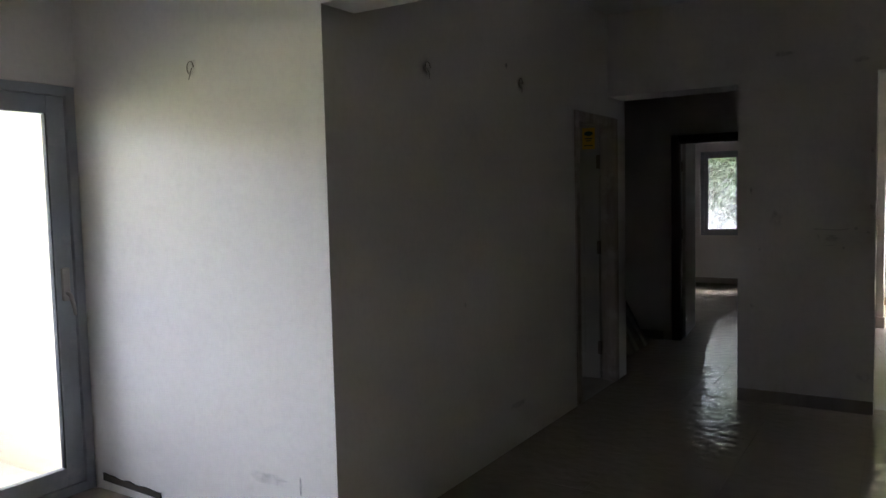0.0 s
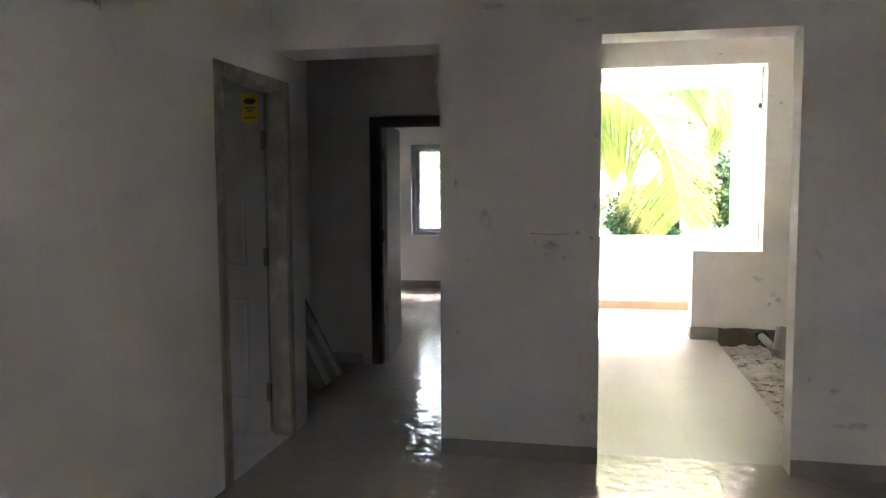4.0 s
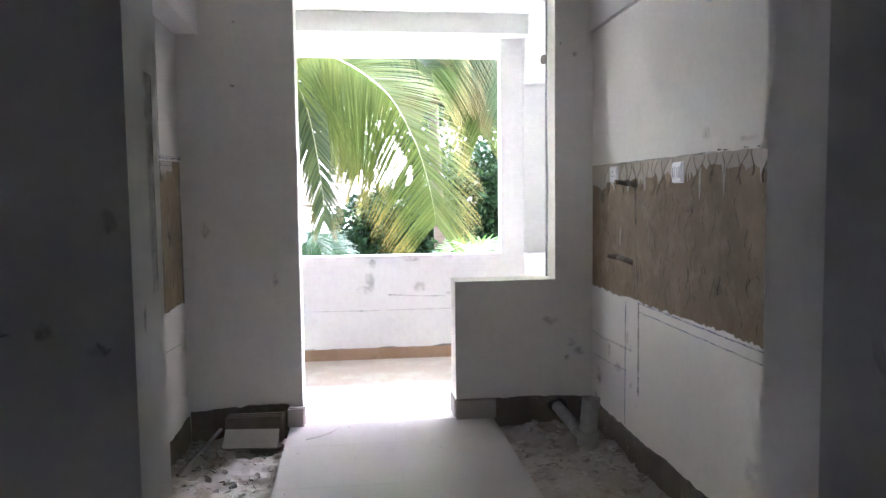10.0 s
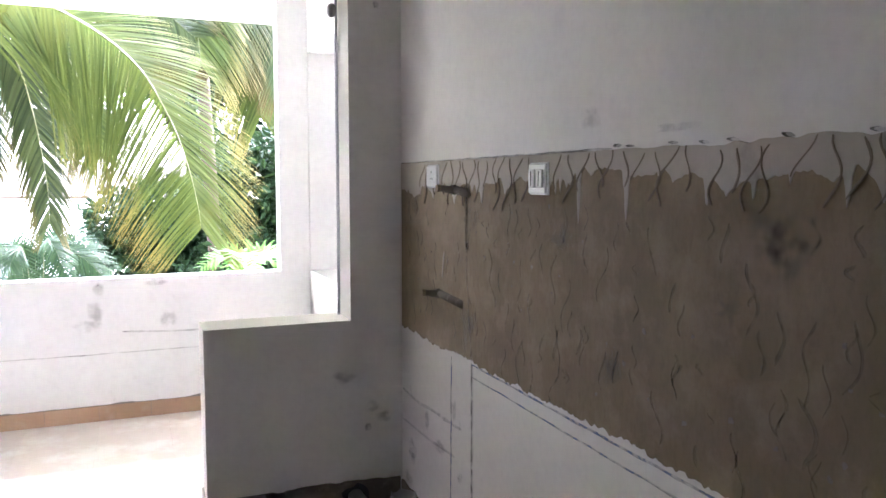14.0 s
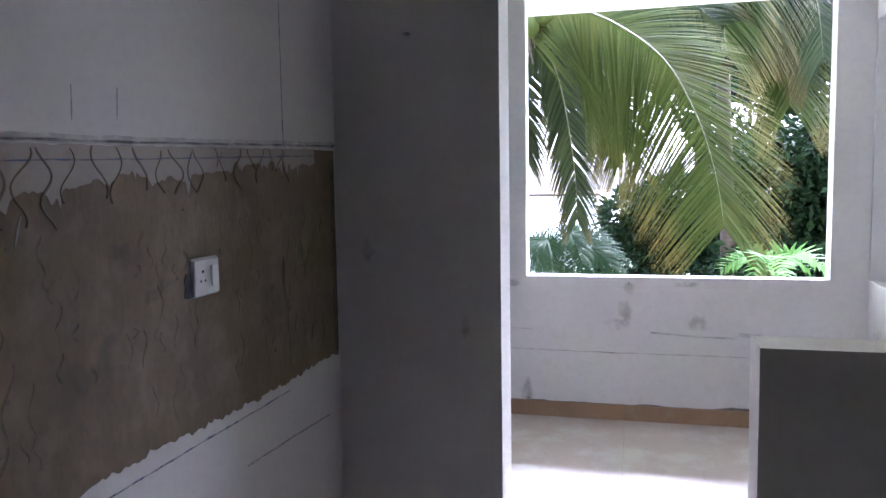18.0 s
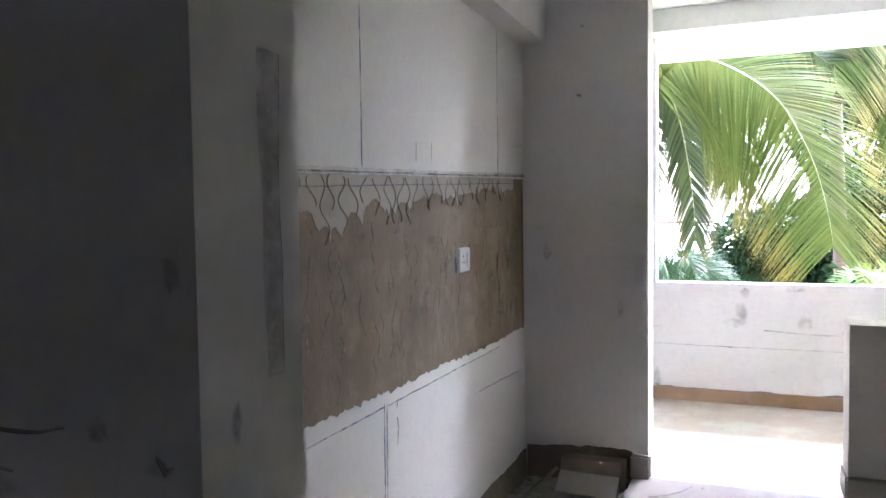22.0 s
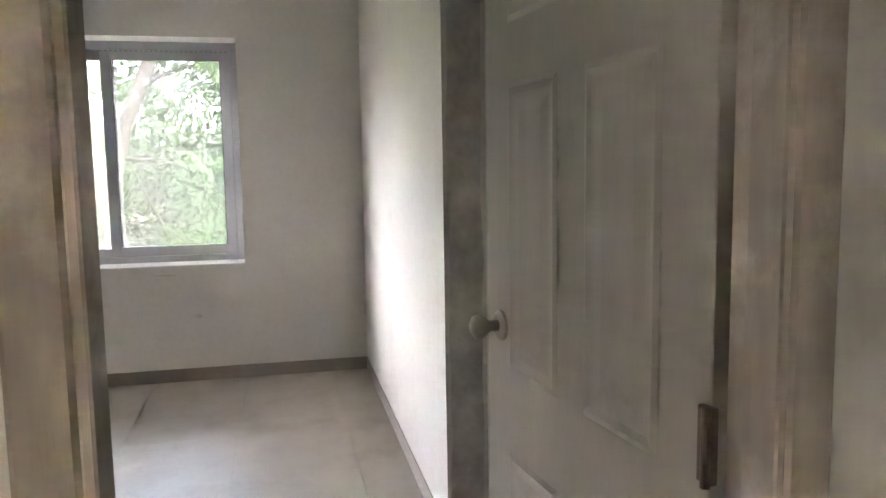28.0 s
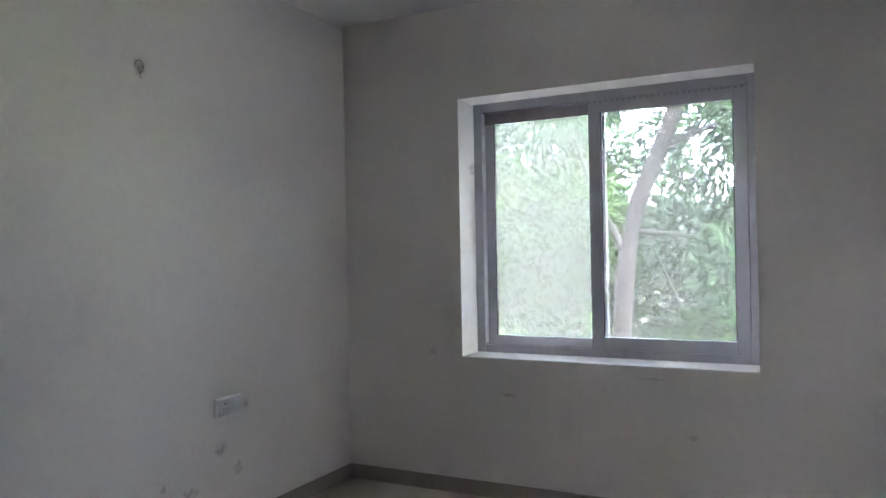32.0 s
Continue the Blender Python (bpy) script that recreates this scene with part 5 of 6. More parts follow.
for z, a, b in ((1.925, 0.045, 0.105), (1.908, 0.055, 0.095), (1.870, 0.04, 0.11)):
    bm = bmesh.new()
    box(bm, a, 0.0109, z, b, 0.0116, z + 0.008)
    part("print", bm, GREEN_INK, stick)
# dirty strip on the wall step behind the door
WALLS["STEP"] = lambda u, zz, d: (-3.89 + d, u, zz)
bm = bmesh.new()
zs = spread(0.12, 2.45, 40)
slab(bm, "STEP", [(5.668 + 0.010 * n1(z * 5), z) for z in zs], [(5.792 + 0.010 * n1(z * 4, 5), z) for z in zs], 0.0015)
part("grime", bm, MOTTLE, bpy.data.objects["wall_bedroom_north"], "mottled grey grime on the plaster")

panel_door("door_far_bedroom", pose(-1.985, LY1 + 0.125, 0.012, 0, 0, 97), 0.80, 2.0, DOOR, "dusty off-white panel door standing open in the second bedroom", False)

# boards leaning in the lobby
board = anchor("leaning_board", -2.20, 6.86, 0.0, "dusty grey board leaning on the lobby wall", "board")
bm = bmesh.new()
soft_box(bm, -0.012, -0.30, 0.0, 0.006, 0.30, 0.66, 0.002)
b = part("panel", bm, MORTAR, board)
b.matrix_local = pose(0, 0, 0.004, 0, -28, 0)
for y, l in ((-0.08, 0.80), (0.16, 0.76)):
    bm = bmesh.new()
    soft_box(bm, 0.0065, y - 0.035, 0.0, 0.026, y + 0.035, l, 0.002)
    q = part("batten", bm, CARD, board, "pale wooden batten")
    q.matrix_local = pose(0, 0, 0.006, 0, -28, 0)


# ---- outside ----
def spline(pts, n):
    P = [Vector(p) for p in pts]
    P = [P[0] * 2 - P[1]] + P + [P[-1] * 2 - P[-2]]
    out = []
    for i in range(n):
        s = i / (n - 1) * (len(P) - 3)
        k = min(int(s), len(P) - 4)
        t = s - k
        a, b, c, d = P[k:k + 4]
        out.append(0.5 * (2 * b + (c - a) * t + (2 * a - 5 * b + 4 * c - d) * t * t + (3 * b - a - 3 * c + d) * t ** 3))
    return out


def frond(parent, pts, face, length, count, material, seed, width=0.013, droop=0.8, forward=0.7, over=None, spare=0.06, ahead=None, hang=1.0, top=1.0):
    """A feather leaf: a tapering midrib and narrow leaflets down both sides that bend under their weight.
    droop: for the side below the midrib; over: for the side above it; spare: the share of leaflets torn off;
    hang: how much longer the lower leaflets are near the base; top: how much shorter the upper ones."""
    rng = random.Random(seed)
    face = Vector(face).normalized()
    mid = spline(pts, 26)
    bm = bmesh.new()
    tube(bm, mid, [0.014 * min(1.0, length / 0.6) ** 1.5 * (1 - 0.88 * i / 25) for i in range(26)], 6)
    fr = part("frond", bm, RACHIS, parent, smooth=True)
    line = spline(pts, count)
    verts, faces, ends = [], [], []
    for i, p in enumerate(line):
        f = i / (count - 1)
        T = (line[min(i + 1, count - 1)] - line[max(i - 1, 0)]).normalized()
        S = T.cross(face).normalized()
        for side in (-1, 1):
            if rng.random() < spare:
                continue
            sag = (droop if side > 0 or over is None else over) * rng.uniform(0.88, 1.14)
            l = length * (0.45 + 0.62 * math.sin(math.pi * min(1, 0.16 + f * 0.74))) * rng.uniform(0.86, 1.08)
            if side > 0:
                l *= 1 + (hang - 1) * (1 - f)
            else:
                l *= top + (1 - top) * min(1.0, 1.5 * f)
            d = (T * ((forward if side > 0 or ahead is None else ahead) * (0.75 + 0.75 * f) + rng.uniform(-0.05, 0.05)) + S * side * 0.8 + face * rng.uniform(-0.10, 0.14)).normalized()
            w = width * rng.uniform(0.75, 1.2) * (1 - 0.35 * f)
            nrm = (face + S * side * rng.uniform(0.35, 0.65) + Vector((rng.uniform(-0.12, 0.12), 0, rng.uniform(0.0, 0.2)))).normalized()
            q = p.copy()
            n = len(verts)
            for k in range(6):
                s = k / 5
                dd = (d + Vector((0, 0, -1)) * sag * s ** 1.2).normalized()
                cr = dd.cross(nrm).normalized() * w * (0.55 + 1.3 * s if s < 0.35 else 1.0 * (1.03 - s) ** 0.75)
                verts += [q - cr, q + cr]
                ends += [s * (0.6 + 0.55 * f), s * (0.6 + 0.55 * f)]
                if k:
                    faces.append((n + 2 * k - 2, n + 2 * k - 1, n + 2 * k + 1, n + 2 * k))
                q = q + dd * l / 5
    me = bpy.data.meshes.new("leaf_blade")
    me.from_pydata([tuple(v) for v in verts], [], faces)
    me.attributes.new("end", "FLOAT", "POINT").data.foreach_set("value", ends)
    me.materials.append(material)
    ob = new("leaf_blade", me)
    ob.parent = fr
    return fr


def foliage(parent, name, blobs, count, size, material, seed, long=1.9):
    """A crown of many small leaves round several uneven clumps."""
    rng = random.Random(seed)
    verts, faces = [], []
    tot = sum(b[3] ** 2 for b in blobs)
    for cx, cy, cz, r in blobs:
        for _ in range(int(count * r * r / tot)):
            v = Vector((rng.gauss(0, 1), rng.gauss(0, 1), rng.gauss(0, 1))).normalized()
            rad = r * (0.62 + 0.42 * rng.random() + 0.35 * noise.noise((v.x * 2.2 + cx, v.y * 2.2 + cy, v.z * 2.2 + seed)))
            c = Vector((cx, cy, cz)) + Vector((v.x * rad, v.y * rad, v.z * rad * 0.85))
            a = (v + Vector((rng.uniform(-1, 1), rng.uniform(-1, 1), rng.uniform(-1.1, 0.4)))).normalized()
            b = a.cross(Vector((rng.uniform(-1, 1), rng.uniform(-1, 1), rng.uniform(-1, 1)))).normalized()
            s = size * rng.uniform(0.6, 1.3)
            n = len(verts)
            nn = a.cross(b) * s * 0.12
            verts += [c - a * s * 0.1, c + a * s * 0.4 * long / 1.9 + b * s * 0.27 + nn, c + a * s * long / 1.9, c + a * s * 0.4 * long / 1.9 - b * s * 0.27 + nn]
            faces += [(n, n + 1, n + 2), (n, n + 2, n + 3)]
    me = bpy.data.meshes.new(name)
    me.from_pydata([tuple(v) for v in verts], [], faces)
    me.materials.append(material)
    ob = new(name, me)
    ob.parent = parent
    return ob


def tree(x, y, label, trunk_pts, radii, branches, blobs, count, size, material, seed, name="tree"):
    base = anchor(name, x, y, -4.0, label, "tree", "garden trees")
    loc = lambda p: (p[0] - x, p[1] - y, p[2] + 4.0)
    bm = bmesh.new()
    pts = spline([loc(p) for p in trunk_pts], 14)
    tube(bm, pts, [radii[0] + (radii[1] - radii[0]) * i / 13 for i in range(14)], 10)
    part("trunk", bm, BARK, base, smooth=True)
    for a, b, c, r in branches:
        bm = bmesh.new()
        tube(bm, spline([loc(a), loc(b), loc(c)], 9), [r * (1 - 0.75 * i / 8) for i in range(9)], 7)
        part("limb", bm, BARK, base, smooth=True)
    foliage(base, "crown", [(*loc(b[:3]), b[3]) for b in blobs], count, size, material, seed)
    return base


# coconut palm beside the balcony
palm = anchor("coconut_palm", -0.95, 13.3, -4.0, "coconut palm with long yellow-green drooping fronds", "palm tree", "garden palms")
P = lambda x, y, z: (x + 0.95, y - 13.3, z + 4.0)
bm = bmesh.new()
tube(bm, spline([P(-1.5, 13.8, -4), P(-1.3, 13.6, -1), P(-1.0, 13.35, 1.8), P(-0.85, 13.2, 3.05)], 16), [0.16 - 0.003 * i for i in range(16)], 12)
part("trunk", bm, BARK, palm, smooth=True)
frond(palm, [P(-0.84, 13.15, 2.92), P(-0.60, 13.05, 3.01), P(-0.34, 13.0, 3.01), P(-0.10, 13.05, 2.92), P(0.14, 13.1, 2.80), P(0.38, 13.15, 2.63), P(0.56, 13.2, 2.44), P(0.70, 13.25, 2.20), P(0.83, 13.25, 1.91),
             P(0.92, 13.2, 1.60), P(0.98, 13.15, 1.30), P(1.01, 13.1, 1.05)], (0, -1, 0.1), 1.05, 270, PALM, 1, 0.0118, 0.32, 0.44, 0.30, 0.01, 1.0, 1.45, 0.32)
frond(palm, [P(-0.75, 13.6, 3.0), P(-0.45, 13.9, 3.05), P(-0.15, 14.1, 2.75), P(0.05, 14.1, 2.25), P(0.15, 14.1, 1.75)], (0.1, -1, 0.1), 0.85, 190, PALM, 12, 0.015, 0.9, 0.8, 0.7, 0.02)
frond(palm, [P(-0.71, 13.5, 2.87), P(-0.56, 13.6, 2.69), P(-0.47, 13.7, 2.46), P(-0.40, 13.75, 2.13), P(-0.34, 13.75, 1.75), P(-0.30, 13.7, 1.41), P(-0.29, 13.65, 1.10)], (0.25, -1, 0), 0.54, 110, PALM_SHADE, 2, 0.017, 0.7, 1.0, 0.7)
frond(palm, [P(-0.95, 13.7, 2.95), P(-0.90, 13.85, 2.73), P(-0.82, 13.9, 2.16), P(-0.82, 13.9, 1.70)], (0.3, -1, 0), 0.58, 95, PALM_SHADE, 7, 0.017, 0.7, 0.9, 0.7)
frond(palm, [P(-0.8, 13.4, 3.1), P(-0.2, 13.9, 3.55), P(0.5, 14.3, 3.45), P(1.1, 14.6, 3.05)], (0, -1, 0.2), 0.9, 150, PALM_SHADE, 13, 0.019, 1.1, 0.7)
frond(palm, [P(-0.9, 13.5, 3.1), P(-0.3, 14.4, 3.7), P(0.5, 15.2, 3.75), P(1.1, 15.8, 3.3)], (0.3, -1, 0.5), 0.95, 140, PALM, 3, 0.021)
frond(palm, [P(-1.0, 13.3, 3.1), P(-1.6, 13.2, 3.6), P(-2.4, 13.1, 3.3), P(-2.9, 13.0, 2.4)], (0, -1, 0.3), 0.6, 60, PALM, 4, 0.016)
frond(palm, [P(-1.0, 13.3, 3.1), P(-1.3, 13.0, 2.6), P(-1.6, 12.9, 1.8), P(-1.7, 12.9, 0.9)], (0.2, -1, 0.1), 0.55, 60, PALM, 5, 0.016)
frond(palm, [P(-0.9, 13.3, 3.2), P(-0.7, 13.5, 4.1), P(-0.2, 13.9, 4.9), P(0.6, 14.3, 5.1)], (0, -1, 0.4), 0.7, 60, PALM, 6, 0.016)
frond(palm, [P(-0.75, 13.7, 3.05), P(-0.5, 14.3, 3.2), P(-0.25, 14.6, 2.9), P(-0.12, 14.7, 2.4), P(-0.08, 14.7, 1.9)], (0.1, -1, 0.1), 0.7, 150, PALM_SHADE, 14, 0.015, 0.9, 0.8, 0.7, 0.02)
rng = random.Random(77)
for k in range(16):
    bm = bmesh.new()
    a, l = rng.uniform(-0.6, 2.2), rng.uniform(0.25, 0.5)
    x, z = -0.80 + rng.uniform(-0.12, 0.14), 2.98 + rng.uniform(-0.05, 0.10)
    tube(bm, spline([P(x, 13.2, z), P(x + 0.2 * l * math.cos(a), 13.12 - 0.05 * (k % 3), z - 0.4 * l), P(x + 0.35 * l * math.cos(a), 13.10 - 0.04 * (k % 2), z - l)], 7), [0.030, 0.026, 0.020, 0.015, 0.012, 0.010, 0.006], 5)
    part("husk", bm, TRUNK, palm, "dry brown fibrous husk strand", True)
for k in range(7):
    bm = bmesh.new()
    bmesh.ops.create_uvsphere(bm, u_segments=12, v_segments=8, radius=0.085)
    a = k * 0.9
    bmesh.ops.transform(bm, matrix=Matrix.Translation(P(-0.62 + 0.14 * math.cos(a), 13.1 + 0.12 * math.sin(a), 2.93 - 0.05 * (k % 3))) @ Matrix.Diagonal((1, 1, 1.2, 1)), verts=bm.verts[:])
    part("coconut", bm, PALM, palm, "green coconut", True)

# a second palm further back
palm2 = anchor("coconut_palm", 1.5, 16.8, -4.0, "coconut palm further back with hanging green fronds", "palm tree", "garden palms")
Q = lambda x, y, z: (x - 1.5, y - 16.8, z + 4.0)
bm = bmesh.new()
tube(bm, spline([Q(1.55, 16.9, -4), Q(1.48, 16.7, 0), Q(1.38, 16.5, 2.0), Q(1.30, 16.4, 3.6)], 16), [0.11 - 0.002 * i for i in range(16)], 12)
part("trunk", bm, TRUNK, palm2, "ringed grey-brown palm trunk", True)
for k, (pts, l) in enumerate((([(1.2, 16.2, 3.9), (1.29, 15.6, 3.89), (1.45, 15.4, 3.64), (1.61, 15.3, 3.39), (1.72, 15.2, 3.08), (1.80, 15.1, 2.77), (1.86, 15.1, 2.47), (1.88, 15.1, 2.25)], 0.85),
                              ([(1.2, 16.3, 3.8), (0.95, 15.7, 4.0), (0.78, 15.4, 3.7), (0.72, 15.2, 3.3), (0.70, 15.1, 2.9)], 0.75),
                              ([(1.3, 16.2, 3.8), (1.15, 15.4, 4.1), (1.12, 14.9, 3.7), (1.14, 14.7, 3.2), (1.17, 14.6, 2.75)], 0.80),
                              ([(1.2, 16.4, 3.8), (0.7, 15.9, 4.3), (0.30, 15.6, 4.0), (0.12, 15.4, 3.55), (0.02, 15.3, 3.1)], 0.75),
                              ([(1.3, 16.3, 3.8), (1.0, 15.8, 4.1), (0.55, 15.6, 3.9), (0.35, 15.4, 3.4)], 0.80),
                              ([(1.4, 16.4, 3.8), (1.40, 15.9, 4.0), (1.36, 15.6, 3.6), (1.38, 15.5, 3.1)], 0.75),
                              ([(1.4, 16.4, 3.8), (1.9, 15.8, 4.1), (2.25, 15.4, 3.7), (2.40, 15.2, 3.1)], 0.80),
                              ([(1.4, 16.5, 3.9), (2.2, 16.2, 4.3), (2.8, 15.8, 3.9), (3.1, 15.6, 3.1)], 0.9),
                              ([(1.3, 16.2, 3.9), (0.9, 15.4, 4.2), (0.62, 15.0, 3.9), (0.48, 14.8, 3.4), (0.42, 14.7, 2.95)], 0.85),
                              ([(1.4, 16.2, 3.9), (1.5, 15.5, 4.2), (1.50, 15.1, 3.9), (1.46, 14.9, 3.4), (1.44, 14.8, 2.95)], 0.80),
                              ([(1.4, 16.3, 3.9), (1.8, 15.6, 4.2), (2.02, 15.2, 3.8), (2.12, 15.0, 3.2), (2.16, 14.9, 2.7)], 0.80),
                              ([(1.2, 16.6, 3.9), (0.4, 16.9, 4.5), (-0.4, 16.8, 4.2), (-0.9, 16.7, 3.4)], 0.8),
                              ([(1.3, 16.7, 4.0), (1.7, 17.6, 4.9), (2.4, 18.2, 5.2), (3.2, 18.7, 4.7)], 0.9),
                              ([(1.2, 16.6, 4.0), (1.2, 16.6, 5.0), (0.6, 16.2, 5.5), (-0.3, 15.8, 5.2)], 0.9))):
    frond(palm2, [Q(*p) for p in pts], (0.1, -1, 0.15), l * 1.2, 190, PALM if k in (0, 2, 6, 8, 11) else PALM_SHADE, 20 + k, 0.016, 1.0, 0.80, 0.7, 0.02)

# shrubs and trees seen over the parapet
tree(2.9, 17.5, "dense dark-green mango tree behind the parapet", [(3.0, 17.6, -4), (2.95, 17.5, -2), (2.9, 17.5, 0.5)], (0.2, 0.08),
     [((2.9, 17.5, -1), (2.4, 17.3, 0.2), (2.1, 17.2, 1.2), 0.07), ((2.9, 17.5, -0.5), (3.5, 17.4, 0.6), (3.9, 17.3, 1.4), 0.07)],
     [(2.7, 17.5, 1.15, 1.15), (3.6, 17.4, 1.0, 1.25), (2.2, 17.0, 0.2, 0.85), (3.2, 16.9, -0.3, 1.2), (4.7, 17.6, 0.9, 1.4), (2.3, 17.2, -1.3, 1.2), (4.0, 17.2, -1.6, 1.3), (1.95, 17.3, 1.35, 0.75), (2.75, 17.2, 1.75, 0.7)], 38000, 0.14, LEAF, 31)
tree(1.2, 20.5, "broad dark-green shrub tree over the garden wall", [(1.2, 20.6, -4), (1.2, 20.5, -2), (1.2, 20.5, -0.5)], (0.16, 0.07),
     [((1.2, 20.5, -1.5), (0.7, 20.3, -0.6), (0.4, 20.2, 0.2), 0.06), ((1.2, 20.5, -1.2), (1.7, 20.3, -0.4), (2.0, 20.2, 0.4), 0.06)],
     [(0.75, 20.2, 0.45, 0.72), (1.6, 20.3, 0.55, 0.85), (1.1, 20.0, -0.5, 1.0), (2.2, 20.4, 0.0, 0.9), (0.6, 20.2, -1.2, 0.9), (0.25, 20.1, 0.75, 0.62), (0.95, 20.0, 0.95, 0.7), (0.2, 20.1, -0.2, 0.8)], 24000, 0.13, LEAF, 32)
tree(6.5, 26.0, "far green tree beyond the garden", [(6.5, 26, -4), (6.5, 26, -1), (6.4, 26, 1.5)], (0.25, 0.1), [((6.5, 26, 0), (5.6, 25.8, 1.4), (5.0, 25.6, 2.2), 0.1)],
     [(6.4, 26, 2.4, 1.8), (5.0, 25.8, 1.2, 1.5), (7.8, 26, 1.6, 1.7), (6.2, 25.4, 0, 1.7)], 7000, 0.30, LEAF, 33)
tree(-2.8, 16.0, "leafy green tree outside the second bedroom", [(-3.0, 16.2, -4), (-2.9, 16.1, -1), (-2.8, 16, 1.5)], (0.18, 0.07), [((-2.8, 16, 0.5), (-2.6, 15.8, 1.4), (-2.4, 15.6, 2.2), 0.06)],
     [(-2.9, 16.0, 1.9, 0.9), (-2.5, 16.0, 1.2, 0.7), (-3.3, 16.2, 0.6, 0.9), (-2.8, 15.8, -0.2, 0.9)], 12000, 0.22, LEAF_LIGHT, 34)
tree(1.6, 23.0, "tall dark-green tree standing behind the palms", [(1.6, 23.0, -4), (1.65, 23.0, 0), (1.6, 23.0, 4.0)], (0.24, 0.10),
     [((1.6, 23.0, 2.0), (0.8, 22.8, 3.4), (0.2, 22.7, 4.6), 0.08), ((1.6, 23.0, 2.4), (2.6, 22.9, 3.6), (3.3, 22.8, 4.4), 0.08)],
     [(0.5, 22.8, 4.4, 1.25), (1.9, 23.0, 4.3, 1.5), (3.4, 22.9, 4.2, 1.5), (4.8, 23.0, 3.4, 1.5), (2.6, 22.6, 5.8, 1.5), (1.0, 22.8, 6.0, 1.3), (2.2, 23.0, 2.9, 1.0)], 15000, 0.20, LEAF, 36)
fern = anchor("young_shrub", 1.40, 13.2, -3.66, "bright green young shrub just beyond the parapet", "shrub")
bm = bmesh.new()
tube(bm, [(0, 0, -0.34), (0.02, 0, 2.2), (0, 0, 4.3)], [0.04, 0.03, 0.015], 8)
part("stem", bm, BARK, fern, smooth=True)
for k in range(10):
    a = k * 2.4
    l = 0.25 + 0.08 * (k % 3)
    frond(fern, [(0, 0, 4.24 + 0.02 * (k % 4)), (0.4 * l * math.cos(a), 0.4 * l * math.sin(a), 4.40 + 0.03 * (k % 3)), (0.8 * l * math.cos(a), 0.8 * l * math.sin(a), 4.43 + 0.05 * (k % 2)), (1.2 * l * math.cos(a), 1.2 * l * math.sin(a), 4.35)],
          (0.2 * math.cos(a), -0.6, 0.9), 0.15, 13, LEAF_BRIGHT, 40 + k, 0.030, 0.2, 0.5)
areca = anchor("small_palm", -0.78, 17.0, -4.0, "small feathery palm below the parapet line", "palm tree")
for k in range(8):
    a = -2.6 + k * 0.72
    c, d = math.cos(a), math.sin(a)
    h = 4.50 + 0.09 * (k % 3)
    frond(areca, [(0, 0, 2.6), (0.16 * c, 0.15 * d, 3.8), (0.34 * c, 0.3 * d, h), (0.62 * c, 0.5 * d, h - 0.03), (0.92 * c, 0.6 * d, h - 0.33)],
          (0.15, -0.8, 0.5), 0.34, 80, LEAF, 60 + k, 0.015, 0.55, 0.6, spare=0.02)
bm = bmesh.new()
tube(bm, [(0, 0, 0), (0.02, 0.01, 1.4), (0, 0, 2.65)], [0.07, 0.06, 0.05], 8)
part("stem", bm, BARK, areca, smooth=True)

house = anchor("house", -3.6, 27.0, -4.0, "white rendered house with a flat roof beyond the garden", "house")
bm = bmesh.new()
box(bm, -4.5, 0, 0, 3.4, 5, 5.05)
part("wall", bm, HOUSE, house)
bm = bmesh.new()
soft_box(bm, -4.7, -0.25, 5.05, 3.0, 5.2, 5.12, 0.01)
part("roof", bm, TRUNK, house, "dark brown roof edge")
gate = anchor("garden_wall", -1.2, 22.5, -4.0, "white garden wall with a grey post", "wall")
bm = bmesh.new()
soft_box(bm, -6, 0, 0, 1.0, 0.2, 3.25, 0.02)
part("wall", bm, HOUSE, gate)
bm = bmesh.new()
soft_box(bm, 0.83, -0.08, 0, 1.0, 0.2, 4.88, 0.02)
part("post", bm, PVC, gate, "grey gate post")
for z in (4.72, 4.88):
    bm = bmesh.new()
    soft_box(bm, 0.2, -0.06, z, 1.02, 0.02, z + 0.05, 0.005)
    part("rail", bm, PVC, gate, "grey rail")

# trees outside the bedroom window
# this first one stands out of view, added to cut sky and sun at the window
tree(-10.8, 8.2, "tall tree added out of view to block sky light to the bedroom", [(-11.0, 8.4, -4), (-10.9, 8.3, -1), (-10.8, 8.2, 2.5)], (0.22, 0.10),
     [((-10.8, 8.2, 1.5), (-11.2, 7.2, 3.0), (-11.4, 6.3, 4.2), 0.09), ((-10.8, 8.2, 1.8), (-10.2, 9.0, 3.0), (-9.9, 9.8, 3.6), 0.08), ((-10.8, 8.2, 2.3), (-10.1, 6.8, 4.2), (-9.9, 5.4, 5.0), 0.08)],
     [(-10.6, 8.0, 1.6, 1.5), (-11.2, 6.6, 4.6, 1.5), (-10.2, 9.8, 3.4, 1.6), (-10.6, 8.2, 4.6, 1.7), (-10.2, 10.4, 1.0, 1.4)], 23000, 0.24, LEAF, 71)
